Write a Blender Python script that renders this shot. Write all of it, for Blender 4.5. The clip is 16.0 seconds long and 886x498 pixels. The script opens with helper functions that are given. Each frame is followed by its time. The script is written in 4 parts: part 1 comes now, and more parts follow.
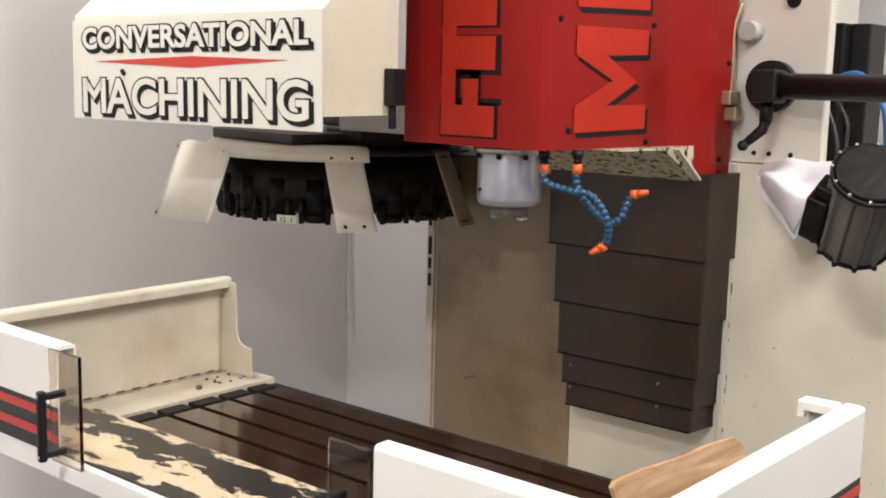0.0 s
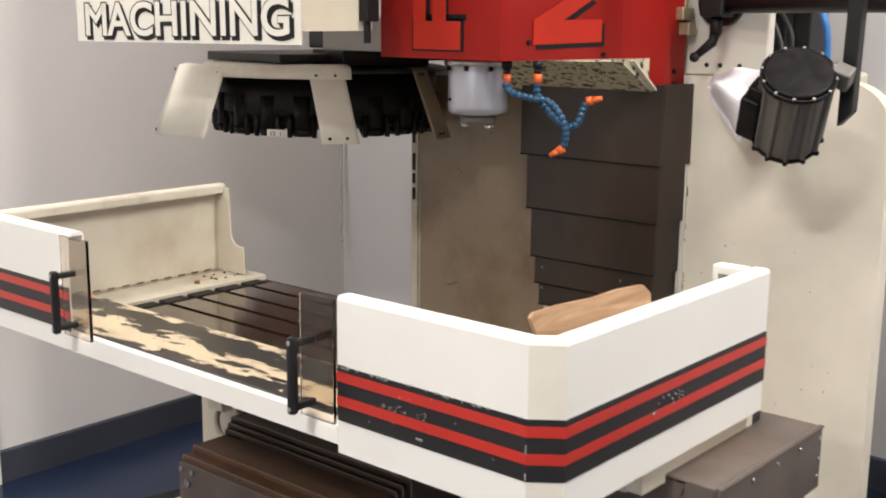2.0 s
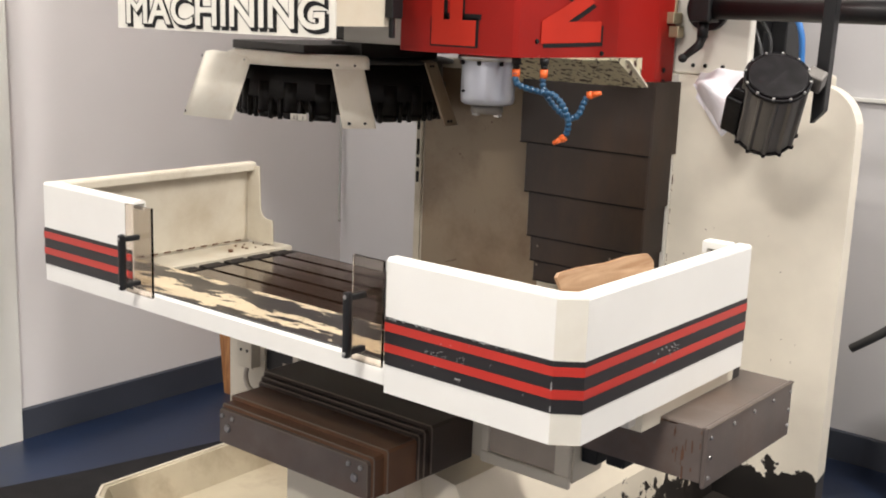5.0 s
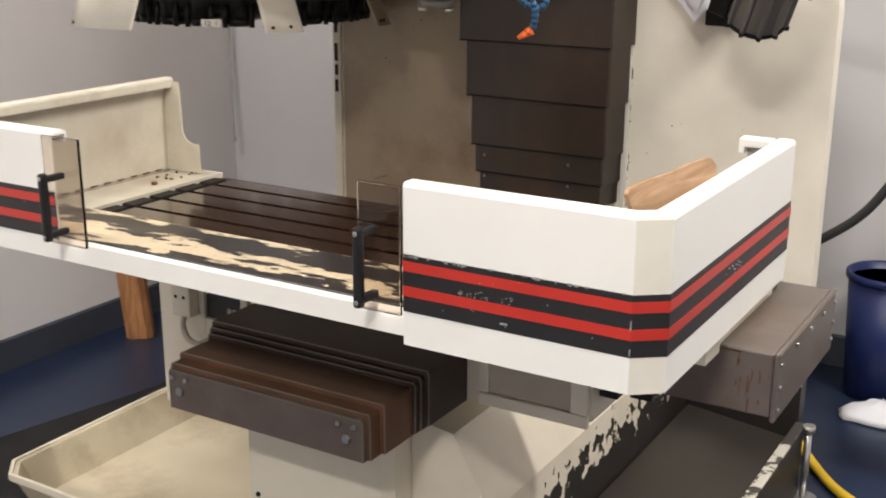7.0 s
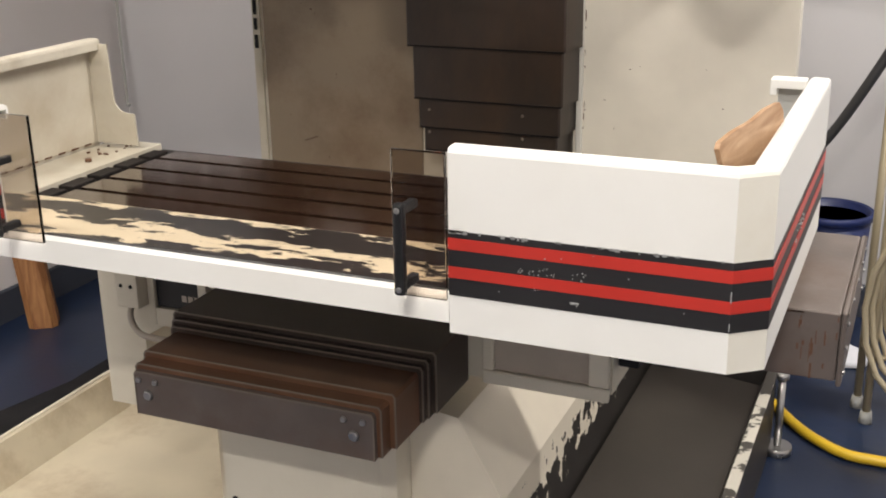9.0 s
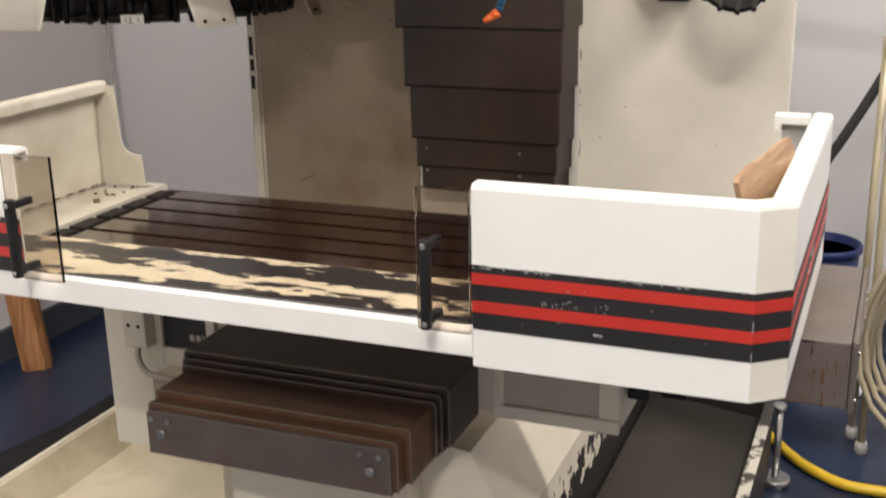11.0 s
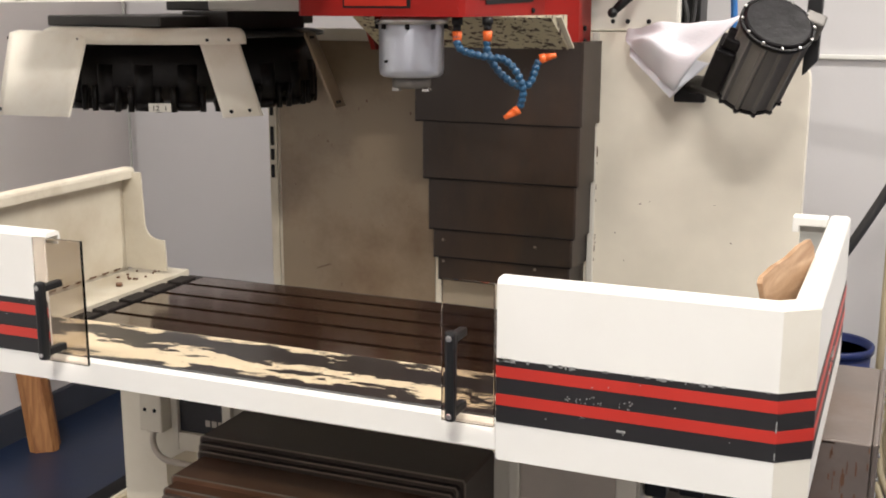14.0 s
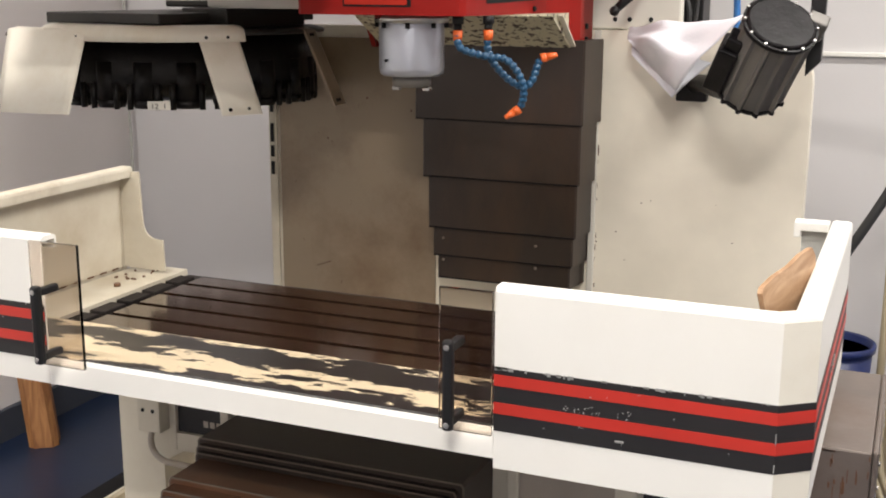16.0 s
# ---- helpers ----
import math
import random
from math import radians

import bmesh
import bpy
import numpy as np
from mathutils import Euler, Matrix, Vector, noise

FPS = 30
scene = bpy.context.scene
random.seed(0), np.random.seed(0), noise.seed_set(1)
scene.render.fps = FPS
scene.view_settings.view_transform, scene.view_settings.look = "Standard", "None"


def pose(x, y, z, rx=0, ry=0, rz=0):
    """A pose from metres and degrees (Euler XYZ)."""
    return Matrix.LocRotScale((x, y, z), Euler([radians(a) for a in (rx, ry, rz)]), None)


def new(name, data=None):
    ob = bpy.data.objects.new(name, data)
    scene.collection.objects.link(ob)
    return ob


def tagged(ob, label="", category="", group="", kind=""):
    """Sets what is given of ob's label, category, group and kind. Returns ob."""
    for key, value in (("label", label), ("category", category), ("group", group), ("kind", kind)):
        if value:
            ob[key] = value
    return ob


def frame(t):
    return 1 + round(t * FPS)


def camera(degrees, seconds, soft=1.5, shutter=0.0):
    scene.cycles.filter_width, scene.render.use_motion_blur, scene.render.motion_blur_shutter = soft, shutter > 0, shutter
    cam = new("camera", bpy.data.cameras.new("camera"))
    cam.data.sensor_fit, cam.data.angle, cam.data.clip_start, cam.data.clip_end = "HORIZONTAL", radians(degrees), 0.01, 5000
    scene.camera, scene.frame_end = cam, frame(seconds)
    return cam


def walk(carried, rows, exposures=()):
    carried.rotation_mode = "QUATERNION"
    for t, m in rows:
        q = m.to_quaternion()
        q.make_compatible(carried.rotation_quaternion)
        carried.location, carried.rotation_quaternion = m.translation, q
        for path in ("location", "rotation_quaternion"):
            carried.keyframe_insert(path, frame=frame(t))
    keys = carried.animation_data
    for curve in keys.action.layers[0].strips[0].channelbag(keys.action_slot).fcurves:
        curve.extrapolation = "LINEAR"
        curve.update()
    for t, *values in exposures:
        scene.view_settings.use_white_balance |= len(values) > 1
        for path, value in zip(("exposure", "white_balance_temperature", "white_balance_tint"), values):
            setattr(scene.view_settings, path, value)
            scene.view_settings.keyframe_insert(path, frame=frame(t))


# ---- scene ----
cam = camera(42.66, 16.0, 1.9, 0.5)
# seconds, x, y, z, tilt, lean, turn
EXPOSURES = ((0.0, -0.06), (1.5, -0.02), (3.0, 0.05), (5.5, 0.1), (8.0, -0.07), (11.0, -0.06), (12.5, 0.08), (16.0, 0.08))
ROWS = [
    (0.0, -0.0504, 0.0934, 1.4907, 81.263, -1.325, 40.313),
    (0.5, -0.0511, 0.0972, 1.4898, 80.806, -1.320, 40.037),
    (1.0, -0.0346, 0.0960, 1.4840, 80.236, -1.003, 40.089),
    (1.5, 0.0322, 0.0338, 1.4776, 79.548, -0.973, 40.452),
    (2.0, 0.1625, -0.0320, 1.4348, 78.586, -0.541, 40.731),
    (2.5, 0.2130, -0.0987, 1.4503, 78.380, -0.592, 40.468),
    (3.0, 0.2540, -0.1544, 1.4592, 78.408, -1.113, 39.711),
    (3.2, 0.2679, -0.1785, 1.4665, 78.612, -1.047, 39.708),
    (5.3, 0.2437, -0.3169, 1.4522, 77.833, -2.317, 39.201),
    (5.5, 0.2342, -0.3215, 1.4476, 77.023, -2.157, 39.177),
    (6.0, 0.1664, -0.3009, 1.4352, 75.985, -1.652, 38.494),
    (6.5, 0.0068, -0.2475, 1.4165, 75.873, -0.993, 35.191),
    (7.0, -0.1319, -0.1957, 1.4009, 73.582, -0.211, 31.069),
    (7.5, -0.2620, -0.1122, 1.3877, 73.334, 0.336, 29.269),
    (8.0, -0.3379, -0.0934, 1.3768, 73.025, -0.229, 27.219),
    (8.5, -0.4032, -0.1238, 1.3674, 71.511, 0.823, 24.348),
    (8.7, -0.4147, -0.1282, 1.3721, 71.120, 0.932, 23.777),
    (10.8, -0.4620, -0.1706, 1.3708, 72.212, 1.053, 21.768),
    (11.0, -0.4675, -0.1759, 1.3772, 73.031, 1.156, 21.887),
    (11.5, -0.4780, -0.1922, 1.3874, 75.641, 0.741, 22.055),
    (12.0, -0.4743, -0.2034, 1.3924, 77.237, 0.298, 22.343),
    (12.5, -0.4728, -0.2085, 1.3891, 77.474, 0.151, 22.578),
    (13.0, -0.4753, -0.2108, 1.3902, 77.488, 0.164, 22.514),
    (13.5, -0.4797, -0.2080, 1.3834, 77.765, 0.031, 22.465),
    (14.0, -0.4842, -0.2034, 1.3863, 77.557, -0.089, 22.450),
    (14.5, -0.4756, -0.2042, 1.4055, 77.139, -0.400, 22.524),
    (15.0, -0.4752, -0.1994, 1.4001, 77.181, -0.387, 22.640),
    (15.5, -0.4844, -0.1944, 1.4072, 76.985, -0.339, 22.477),
    (16.0, -0.4853, -0.1874, 1.4043, 77.045, -0.264, 22.609),
]
walk(cam, [(t, pose(x, y, z, a, b, c)) for t, x, y, z, a, b, c in ROWS], EXPOSURES)

# ---- world and light ----
world = bpy.data.worlds.new("room_air")
scene.world = world
world.use_nodes = True
world.node_tree.nodes["Background"].inputs[0].default_value = (0.9, 0.92, 1.0, 1)
world.node_tree.nodes["Background"].inputs[1].default_value = 0.13

CEILING = 3.30
# place, power and length of each strip
TUBES = [(-0.4, -0.2, 34.0, 1.15), (0.6, 2.0, 88.0, 1.15), (-2.6, 0.7, 54.0, 1.15), (-0.1, -1.7, 100.0, 0.55)]
for lx, ly, power, span in TUBES:
    lamp = bpy.data.lights.new("tube_light", "AREA")
    lamp.shape, lamp.size, lamp.size_y = "RECTANGLE", span, 0.17
    lamp.energy, lamp.color = power, (1.0, 0.955, 0.89)
    ob = new("tube_light", lamp)
    ob.matrix_world = pose(lx, ly, CEILING - 0.075)


# ---- materials ----
def socket(bsdf, name, value):
    if name in bsdf.inputs:
        bsdf.inputs[name].default_value = value


def material(name, colour, rough=0.5, metal=0.0, vary=0.08, scale=6.0, bump=0.05, bump_scale=120.0, dirt=None, dirt_amount=0.0,
             dirt_scale=3.0, spec=0.5, coat=0.0, stretch=(1, 1, 1)):
    """A painted or plain surface with slow and fine variation, and patches of dirt."""
    m = bpy.data.materials.new(name)
    m.use_nodes = True
    nt = m.node_tree
    n, l = nt.nodes, nt.links
    b = n["Principled BSDF"]
    socket(b, "Roughness", rough), socket(b, "Metallic", metal), socket(b, "Specular IOR Level", spec), socket(b, "Coat Weight", coat)
    socket(b, "Coat Roughness", 0.15)
    tc = n.new("ShaderNodeTexCoord")
    mp = n.new("ShaderNodeMapping")
    mp.inputs["Scale"].default_value = stretch
    l.new(tc.outputs["Object"], mp.inputs["Vector"])
    slow = n.new("ShaderNodeTexNoise")
    slow.inputs["Scale"].default_value, slow.inputs["Detail"].default_value = scale, 6
    l.new(mp.outputs[0], slow.inputs["Vector"])
    fine = n.new("ShaderNodeTexNoise")
    fine.inputs["Scale"].default_value, fine.inputs["Detail"].default_value = bump_scale, 3
    l.new(mp.outputs[0], fine.inputs["Vector"])
    ramp = n.new("ShaderNodeValToRGB")
    ramp.color_ramp.elements[0].position, ramp.color_ramp.elements[1].position = 0.3, 0.7
    lo, hi = [max(0, c * (1 - vary)) for c in colour], [min(1, c * (1 + vary)) for c in colour]
    ramp.color_ramp.elements[0].color, ramp.color_ramp.elements[1].color = (*lo, 1), (*hi, 1)
    l.new(slow.outputs["Fac"], ramp.inputs[0])
    out = ramp.outputs[0]
    if dirt:
        d = n.new("ShaderNodeTexNoise")
        d.inputs["Scale"].default_value, d.inputs["Detail"].default_value, d.inputs["Roughness"].default_value = dirt_scale, 10, 0.65
        l.new(mp.outputs[0], d.inputs["Vector"])
        r2 = n.new("ShaderNodeValToRGB")
        r2.color_ramp.elements[0].position, r2.color_ramp.elements[1].position = 0.48, 0.75
        r2.color_ramp.elements[1].color = (dirt_amount,) * 3 + (1,)
        l.new(d.outputs["Fac"], r2.inputs[0])
        mix = n.new("ShaderNodeMixRGB")
        mix.inputs[2].default_value = (*dirt, 1)
        l.new(r2.outputs[0], mix.inputs[0]), l.new(out, mix.inputs[1])
        out = mix.outputs[0]
    l.new(out, b.inputs["Base Color"])
    rr = n.new("ShaderNodeMapRange")
    rr.inputs[3].default_value, rr.inputs[4].default_value = max(0, rough - 0.08), min(1, rough + 0.1)
    l.new(slow.outputs["Fac"], rr.inputs[0]), l.new(rr.outputs[0], b.inputs["Roughness"])
    if bump:
        bp = n.new("ShaderNodeBump")
        bp.inputs["Strength"].default_value, bp.inputs["Distance"].default_value = bump, 0.003
        l.new(fine.outputs["Fac"], bp.inputs["Height"]), l.new(bp.outputs[0], b.inputs["Normal"])
    return m


def chipped(name, top, under, scale=14.0, level=0.5, sharp=0.02, stretch=(1, 1, 1), rough=0.45, bias=None):
    """Paint worn off in islands down to another colour. bias: (axis, from, to): wears less at the first place than at the second."""
    m = material(name, top, rough)
    nt = m.node_tree
    n, l = nt.nodes, nt.links
    b = n["Principled BSDF"]
    tc = n.new("ShaderNodeTexCoord")
    mp = n.new("ShaderNodeMapping")
    mp.inputs["Scale"].default_value = stretch
    l.new(tc.outputs["Object"], mp.inputs["Vector"])
    d = n.new("ShaderNodeTexNoise")
    d.inputs["Scale"].default_value, d.inputs["Detail"].default_value, d.inputs["Roughness"].default_value = scale, 7, 0.6
    l.new(mp.outputs[0], d.inputs["Vector"])
    value = d.outputs["Fac"]
    if bias:
        axis, a0, a1, amount = bias
        sx = n.new("ShaderNodeSeparateXYZ")
        l.new(tc.outputs["Object"], sx.inputs[0])
        mr = n.new("ShaderNodeMapRange")
        mr.inputs[1].default_value, mr.inputs[2].default_value = a0, a1
        mr.inputs[3].default_value, mr.inputs[4].default_value = 0, amount
        l.new(sx.outputs[axis], mr.inputs[0])
        add = n.new("ShaderNodeMath")
        l.new(value, add.inputs[0]), l.new(mr.outputs[0], add.inputs[1])
        value = add.outputs[0]
    r = n.new("ShaderNodeValToRGB")
    r.color_ramp.elements[0].position, r.color_ramp.elements[1].position = level, level + sharp
    l.new(value, r.inputs[0])
    mix = n.new("ShaderNodeMixRGB")
    old = b.inputs["Base Color"].links[0].from_socket
    l.new(r.outputs[0], mix.inputs[0]), l.new(old, mix.inputs[1])
    mix.inputs[2].default_value = (*under, 1)
    l.new(mix.outputs[0], b.inputs["Base Color"])
    bp = n.new("ShaderNodeBump")
    bp.inputs["Strength"].default_value, bp.inputs["Distance"].default_value = 0.4, 0.001
    bp.invert = True
    l.new(r.outputs[0], bp.inputs["Height"]), l.new(bp.outputs[0], b.inputs["Normal"])
    return m


def wooden(name, light, dark, scale=9.0, stretch=(1, 8, 8)):
    m = material(name, light, 0.6, vary=0.12, scale=5, bump=0.15)
    nt = m.node_tree
    n, l = nt.nodes, nt.links
    b = n["Principled BSDF"]
    tc = n.new("ShaderNodeTexCoord")
    mp = n.new("ShaderNodeMapping")
    mp.inputs["Scale"].default_value = stretch
    l.new(tc.outputs["Object"], mp.inputs["Vector"])
    d = n.new("ShaderNodeTexNoise")
    d.inputs["Scale"].default_value, d.inputs["Detail"].default_value, d.inputs["Distortion"].default_value = scale, 8, 1.2
    l.new(mp.outputs[0], d.inputs["Vector"])
    r = n.new("ShaderNodeValToRGB")
    r.color_ramp.elements[0].position, r.color_ramp.elements[1].position = 0.35, 0.7
    r.color_ramp.elements[0].color, r.color_ramp.elements[1].color = (*dark, 1), (*light, 1)
    l.new(d.outputs["Fac"], r.inputs[0]), l.new(r.outputs[0], b.inputs["Base Color"])
    return m


CREAM = material("cream_paint", (0.68, 0.63, 0.52), 0.38, dirt=(0.40, 0.31, 0.19), dirt_amount=0.35, dirt_scale=2.2, vary=0.05, scale=3)
LINING = material("dirty_cream_paint", (0.55, 0.505, 0.415), 0.42, dirt=(0.31, 0.235, 0.14), dirt_amount=0.55, dirt_scale=4, vary=0.1, scale=3)
# Stained cream whose base is darkened further to hold shade.
STAINED_SHADED = material("stained_shaded_cream", (0.255, 0.195, 0.132), 0.34, dirt=(0.135, 0.075, 0.036), dirt_amount=0.9, dirt_scale=3.4, vary=0.12, scale=2.5)
IVORY = material("ivory_paint", (0.63, 0.61, 0.555), 0.35, vary=0.04, scale=4, dirt=(0.5, 0.42, 0.28), dirt_amount=0.18, dirt_scale=4)
WHITE = material("white_paint", (0.78, 0.77, 0.735), 0.32, vary=0.025, scale=5, dirt=(0.62, 0.57, 0.46), dirt_amount=0.15, dirt_scale=3, bump=0.03)
RED = material("red_paint", (0.258, 0.0095, 0.007), 0.42, vary=0.08, scale=4, bump=0.03, spec=0.18)
BRIGHT_RED = material("bright_red_vinyl", (0.42, 0.026, 0.014), 0.5, vary=0.10, bump=0.02, spec=0.15)
PETAL = material("pale_cream_paint", (0.84, 0.80, 0.70), 0.36, dirt=(0.52, 0.38, 0.20), dirt_amount=0.35, dirt_scale=7, vary=0.05, scale=4)
STRIPE_RED = material("red_stripe_vinyl", (0.47, 0.030, 0.020), 0.35, vary=0.08, bump=0.02)
STRIPE_BLACK = chipped("black_stripe_vinyl", (0.014, 0.013, 0.014), (0.75, 0.74, 0.7), 60, 0.72, 0.01)
INK = material("black_ink", (0.008, 0.008, 0.009), 0.5, vary=0.15, bump=0, spec=0.2)
BLACK = material("black_plastic", (0.009, 0.009, 0.010), 0.42, vary=0.25, spec=0.3)
DEEP_BLACK = material("deep_black_steel", (0.005, 0.004, 0.004), 0.42, vary=0.5, scale=25, bump=0.5, bump_scale=60, spec=0.2)
OILY = material("oily_black_steel", (0.014, 0.012, 0.011), 0.42, vary=0.35, scale=18, bump=0.2, bump_scale=60)
COVER = material("way_cover_steel", (0.042, 0.031, 0.024), 0.40, 0.25, vary=0.3, scale=5, dirt=(0.050, 0.025, 0.014), dirt_amount=0.5, dirt_scale=4, bump=0.06)
Z_COVER = material("column_cover_steel", (0.040, 0.029, 0.024), 0.29, 0.35, vary=0.3, scale=4, dirt=(0.085, 0.045, 0.025), dirt_amount=0.6, dirt_scale=5, bump=0.06, stretch=(1, 1, 0.4))
COVER_LIGHT = material("worn_cover_steel", (0.135, 0.110, 0.097), 0.36, 0.3, vary=0.28, scale=7, dirt=(0.11, 0.06, 0.035), dirt_amount=0.7, dirt_scale=6, bump=0.06)
RUSTY = material("rusty_cover_steel", (0.125, 0.062, 0.034), 0.33, 0.2, vary=0.35, scale=5, dirt=(0.10, 0.034, 0.014), dirt_amount=0.75, dirt_scale=4, bump=0.06)
EDGE_STEEL = material("bare_steel_edge", (0.19, 0.155, 0.125), 0.38, 0.4, vary=0.15)
TABLE = material("oiled_table_iron", (0.040, 0.020, 0.0125), 0.13, 0.35, coat=0.9, vary=0.25, scale=8, bump=0.03, bump_scale=80, dirt=(0.055, 0.028, 0.016), dirt_amount=0.5, stretch=(0.4, 1, 1))
SPINDLE = material("brushed_grey_spindle", (0.42, 0.44, 0.50), 0.3, 0.55, vary=0.05)
STEEL = material("bright_steel", (0.45, 0.44, 0.43), 0.28, 0.9, vary=0.1)
LAMP_GREY = material("dark_grey_casting", (0.15, 0.14, 0.13), 0.4, 0.4, vary=0.15, scale=10)
LAMP_BLACK = material("gloss_black_casting", (0.008, 0.007, 0.008), 0.36, vary=0.5, scale=40, bump=0.25, bump_scale=70, spec=0.16)
BLUE_HOSE = material("blue_plastic", (0.012, 0.065, 0.14), 0.35)
ORANGE = material("orange_plastic", (0.72, 0.13, 0.025), 0.4)
TOWEL = material("white_terry_cloth", (0.80, 0.805, 0.86), 0.95, vary=0.04, bump=0.8, bump_scale=260)
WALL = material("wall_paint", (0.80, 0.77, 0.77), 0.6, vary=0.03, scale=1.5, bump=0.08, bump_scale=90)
# The same off-white, darkened to carry the shade behind the machine.
SHADED_WALL = material("shaded_wall_paint", (0.61, 0.595, 0.605), 0.6, vary=0.03, scale=1.5, bump=0.08, bump_scale=90)
BASE = material("grey_vinyl_base", (0.05, 0.056, 0.075), 0.5)
FLOOR = material("blue_floor_paint", (0.010, 0.019, 0.047), 0.32, vary=0.3, scale=3, dirt=(0.02, 0.02, 0.025), dirt_amount=0.7, dirt_scale=2.0, bump=0.08, bump_scale=40)
MAT = material("black_rubber", (0.013, 0.012, 0.013), 0.85, vary=0.4, scale=12, bump=0.3, spec=0.25)
PAN_CREAM = material("stained_pan_paint", (0.52, 0.455, 0.335), 0.45, dirt=(0.20, 0.12, 0.06), dirt_amount=0.75, dirt_scale=3.2, vary=0.12, scale=4)
AGED = material("aged_ivory_paint", (0.57, 0.525, 0.435), 0.42, dirt=(0.25, 0.18, 0.10), dirt_amount=0.6, dirt_scale=9, vary=0.1, scale=5)
SCUFF = material("scuffed_vinyl", (0.27, 0.27, 0.265), 0.6, vary=0.3, scale=300)
CORNER = material("yellowed_white_paint", (0.74, 0.71, 0.63), 0.34, vary=0.03, dirt=(0.55, 0.47, 0.33), dirt_amount=0.25, dirt_scale=9)
TABLE_END = material("oily_iron_end", (0.012, 0.009, 0.008), 0.6, vary=0.4, scale=14, bump=0.2, spec=0.25)
WOOD = wooden("pine_board", (0.50, 0.33, 0.20), (0.31, 0.175, 0.09), 6, (5, 1.2, 9))
POST_WOOD = wooden("brown_timber", (0.42, 0.20, 0.075), (0.22, 0.085, 0.03), 7, (8, 8, 1))
CHIPS = chipped("black_tray_paint", (0.018, 0.015, 0.015), (0.55, 0.45, 0.31), 9.0, 0.662, 0.005, (1.15, 2.5, 1), 0.3)


def worn_edges(m, low, high, along, amount):
    """Wears a chipped paint along two edges: low and high are the (y, y) over which each fades, along the (x, x) over which the first thins out."""
    n, l = m.node_tree.nodes, m.node_tree.links
    noise_ = [k for k in n if k.type == "TEX_NOISE" and k.inputs["Detail"].default_value == 7][0]
    noise_.inputs["Detail"].default_value, noise_.inputs["Roughness"].default_value = 12, 0.68
    ramp = noise_.outputs["Fac"].links[0].to_node
    tc = n.new("ShaderNodeTexCoord")
    sx = n.new("ShaderNodeSeparateXYZ")
    l.new(tc.outputs["Object"], sx.inputs[0])

    def fade(axis, a, b, c, d):
        k = n.new("ShaderNodeMapRange")
        for i, v in enumerate((a, b, c, d)):
            k.inputs[i + 1].default_value = v
        l.new(sx.outputs[axis], k.inputs[0])
        return k.outputs[0]

    def join(op, a, b):
        k = n.new("ShaderNodeMath")
        k.operation = op
        l.new(a, k.inputs[0]), l.new(b, k.inputs[1])
        return k.outputs[0]

    first = join("MULTIPLY", fade(1, *low, amount, 0.0), fade(0, *along, 1.12, 0.72))
    first = join("MULTIPLY", first, fade(1, 1.004, 1.045, 0.35, 1.0))
    l.new(join("ADD", noise_.outputs["Fac"], join("MAXIMUM", first, fade(1, *high, 0.0, amount))), ramp.inputs[0])


worn_edges(CHIPS, (1.085, 1.165), (1.162, 1.210), (-1.45, -1.10), 0.218)
COLUMN_FOOT = chipped("worn_column_paint", (0.74, 0.69, 0.59), (0.016, 0.014, 0.013), 16, 0.85, 0.012, (1, 1, 1), 0.4, (2, 0.40, 0.24, 0.62))
BED_PAINT = chipped("worn_bed_paint", (0.66, 0.60, 0.49), (0.020, 0.017, 0.015), 24, 0.85, 0.012, (1, 1, 1), 0.4, (2, 0.42, 0.21, 0.58))
PAN_BLACK = material("black_coolant_pan", (0.034, 0.028, 0.024), 0.4, 0.15, vary=0.35, scale=4, bump=0.05, dirt=(0.03, 0.026, 0.023), dirt_amount=0.6, dirt_scale=4)
SPECKLED = chipped("chip_spattered_paint", (0.60, 0.55, 0.40), (0.040, 0.015, 0.009), 55, 0.545, 0.02, (1, 1.3, 1))
BIN_BLUE = material("blue_bin_plastic", (0.008, 0.018, 0.095), 0.42)
YELLOW = material("yellow_hose", (0.62, 0.40, 0.02), 0.4)
HOSE = material("black_hose", (0.03, 0.03, 0.032), 0.45)
CABLE_BLUE = material("blue_cable", (0.03, 0.16, 0.45), 0.4)
BRASS = material("dull_brass", (0.42, 0.36, 0.24), 0.4, 0.7)
PLATE_GREY = material("grey_inset_plate", (0.42, 0.365, 0.30), 0.45, vary=0.12, scale=8)
GREY_BOX = material("grey_box_paint", (0.42, 0.42, 0.40), 0.5)
GLOW = bpy.data.materials.new("lit_diffuser")
GLOW.use_nodes = True
socket(GLOW.node_tree.nodes["Principled BSDF"], "Base Color", (0.9, 0.9, 0.88, 1))
socket(GLOW.node_tree.nodes["Principled BSDF"], "Emission Color", (1.0, 0.955, 0.89, 1))
socket(GLOW.node_tree.nodes["Principled BSDF"], "Emission Strength", 9.0)
CEIL = material("ceiling_tile", (0.84, 0.83, 0.80), 0.8, vary=0.05, bump=0.2)
PLEXI = bpy.data.materials.new("smoky_acrylic")
PLEXI.use_nodes = True
_b = PLEXI.node_tree.nodes["Principled BSDF"]
for _k, _v in (("Base Color", (0.62, 0.56, 0.50, 1)), ("Roughness", 0.03), ("Transmission Weight", 1.0), ("IOR", 1.35)):
    socket(_b, _k, _v)


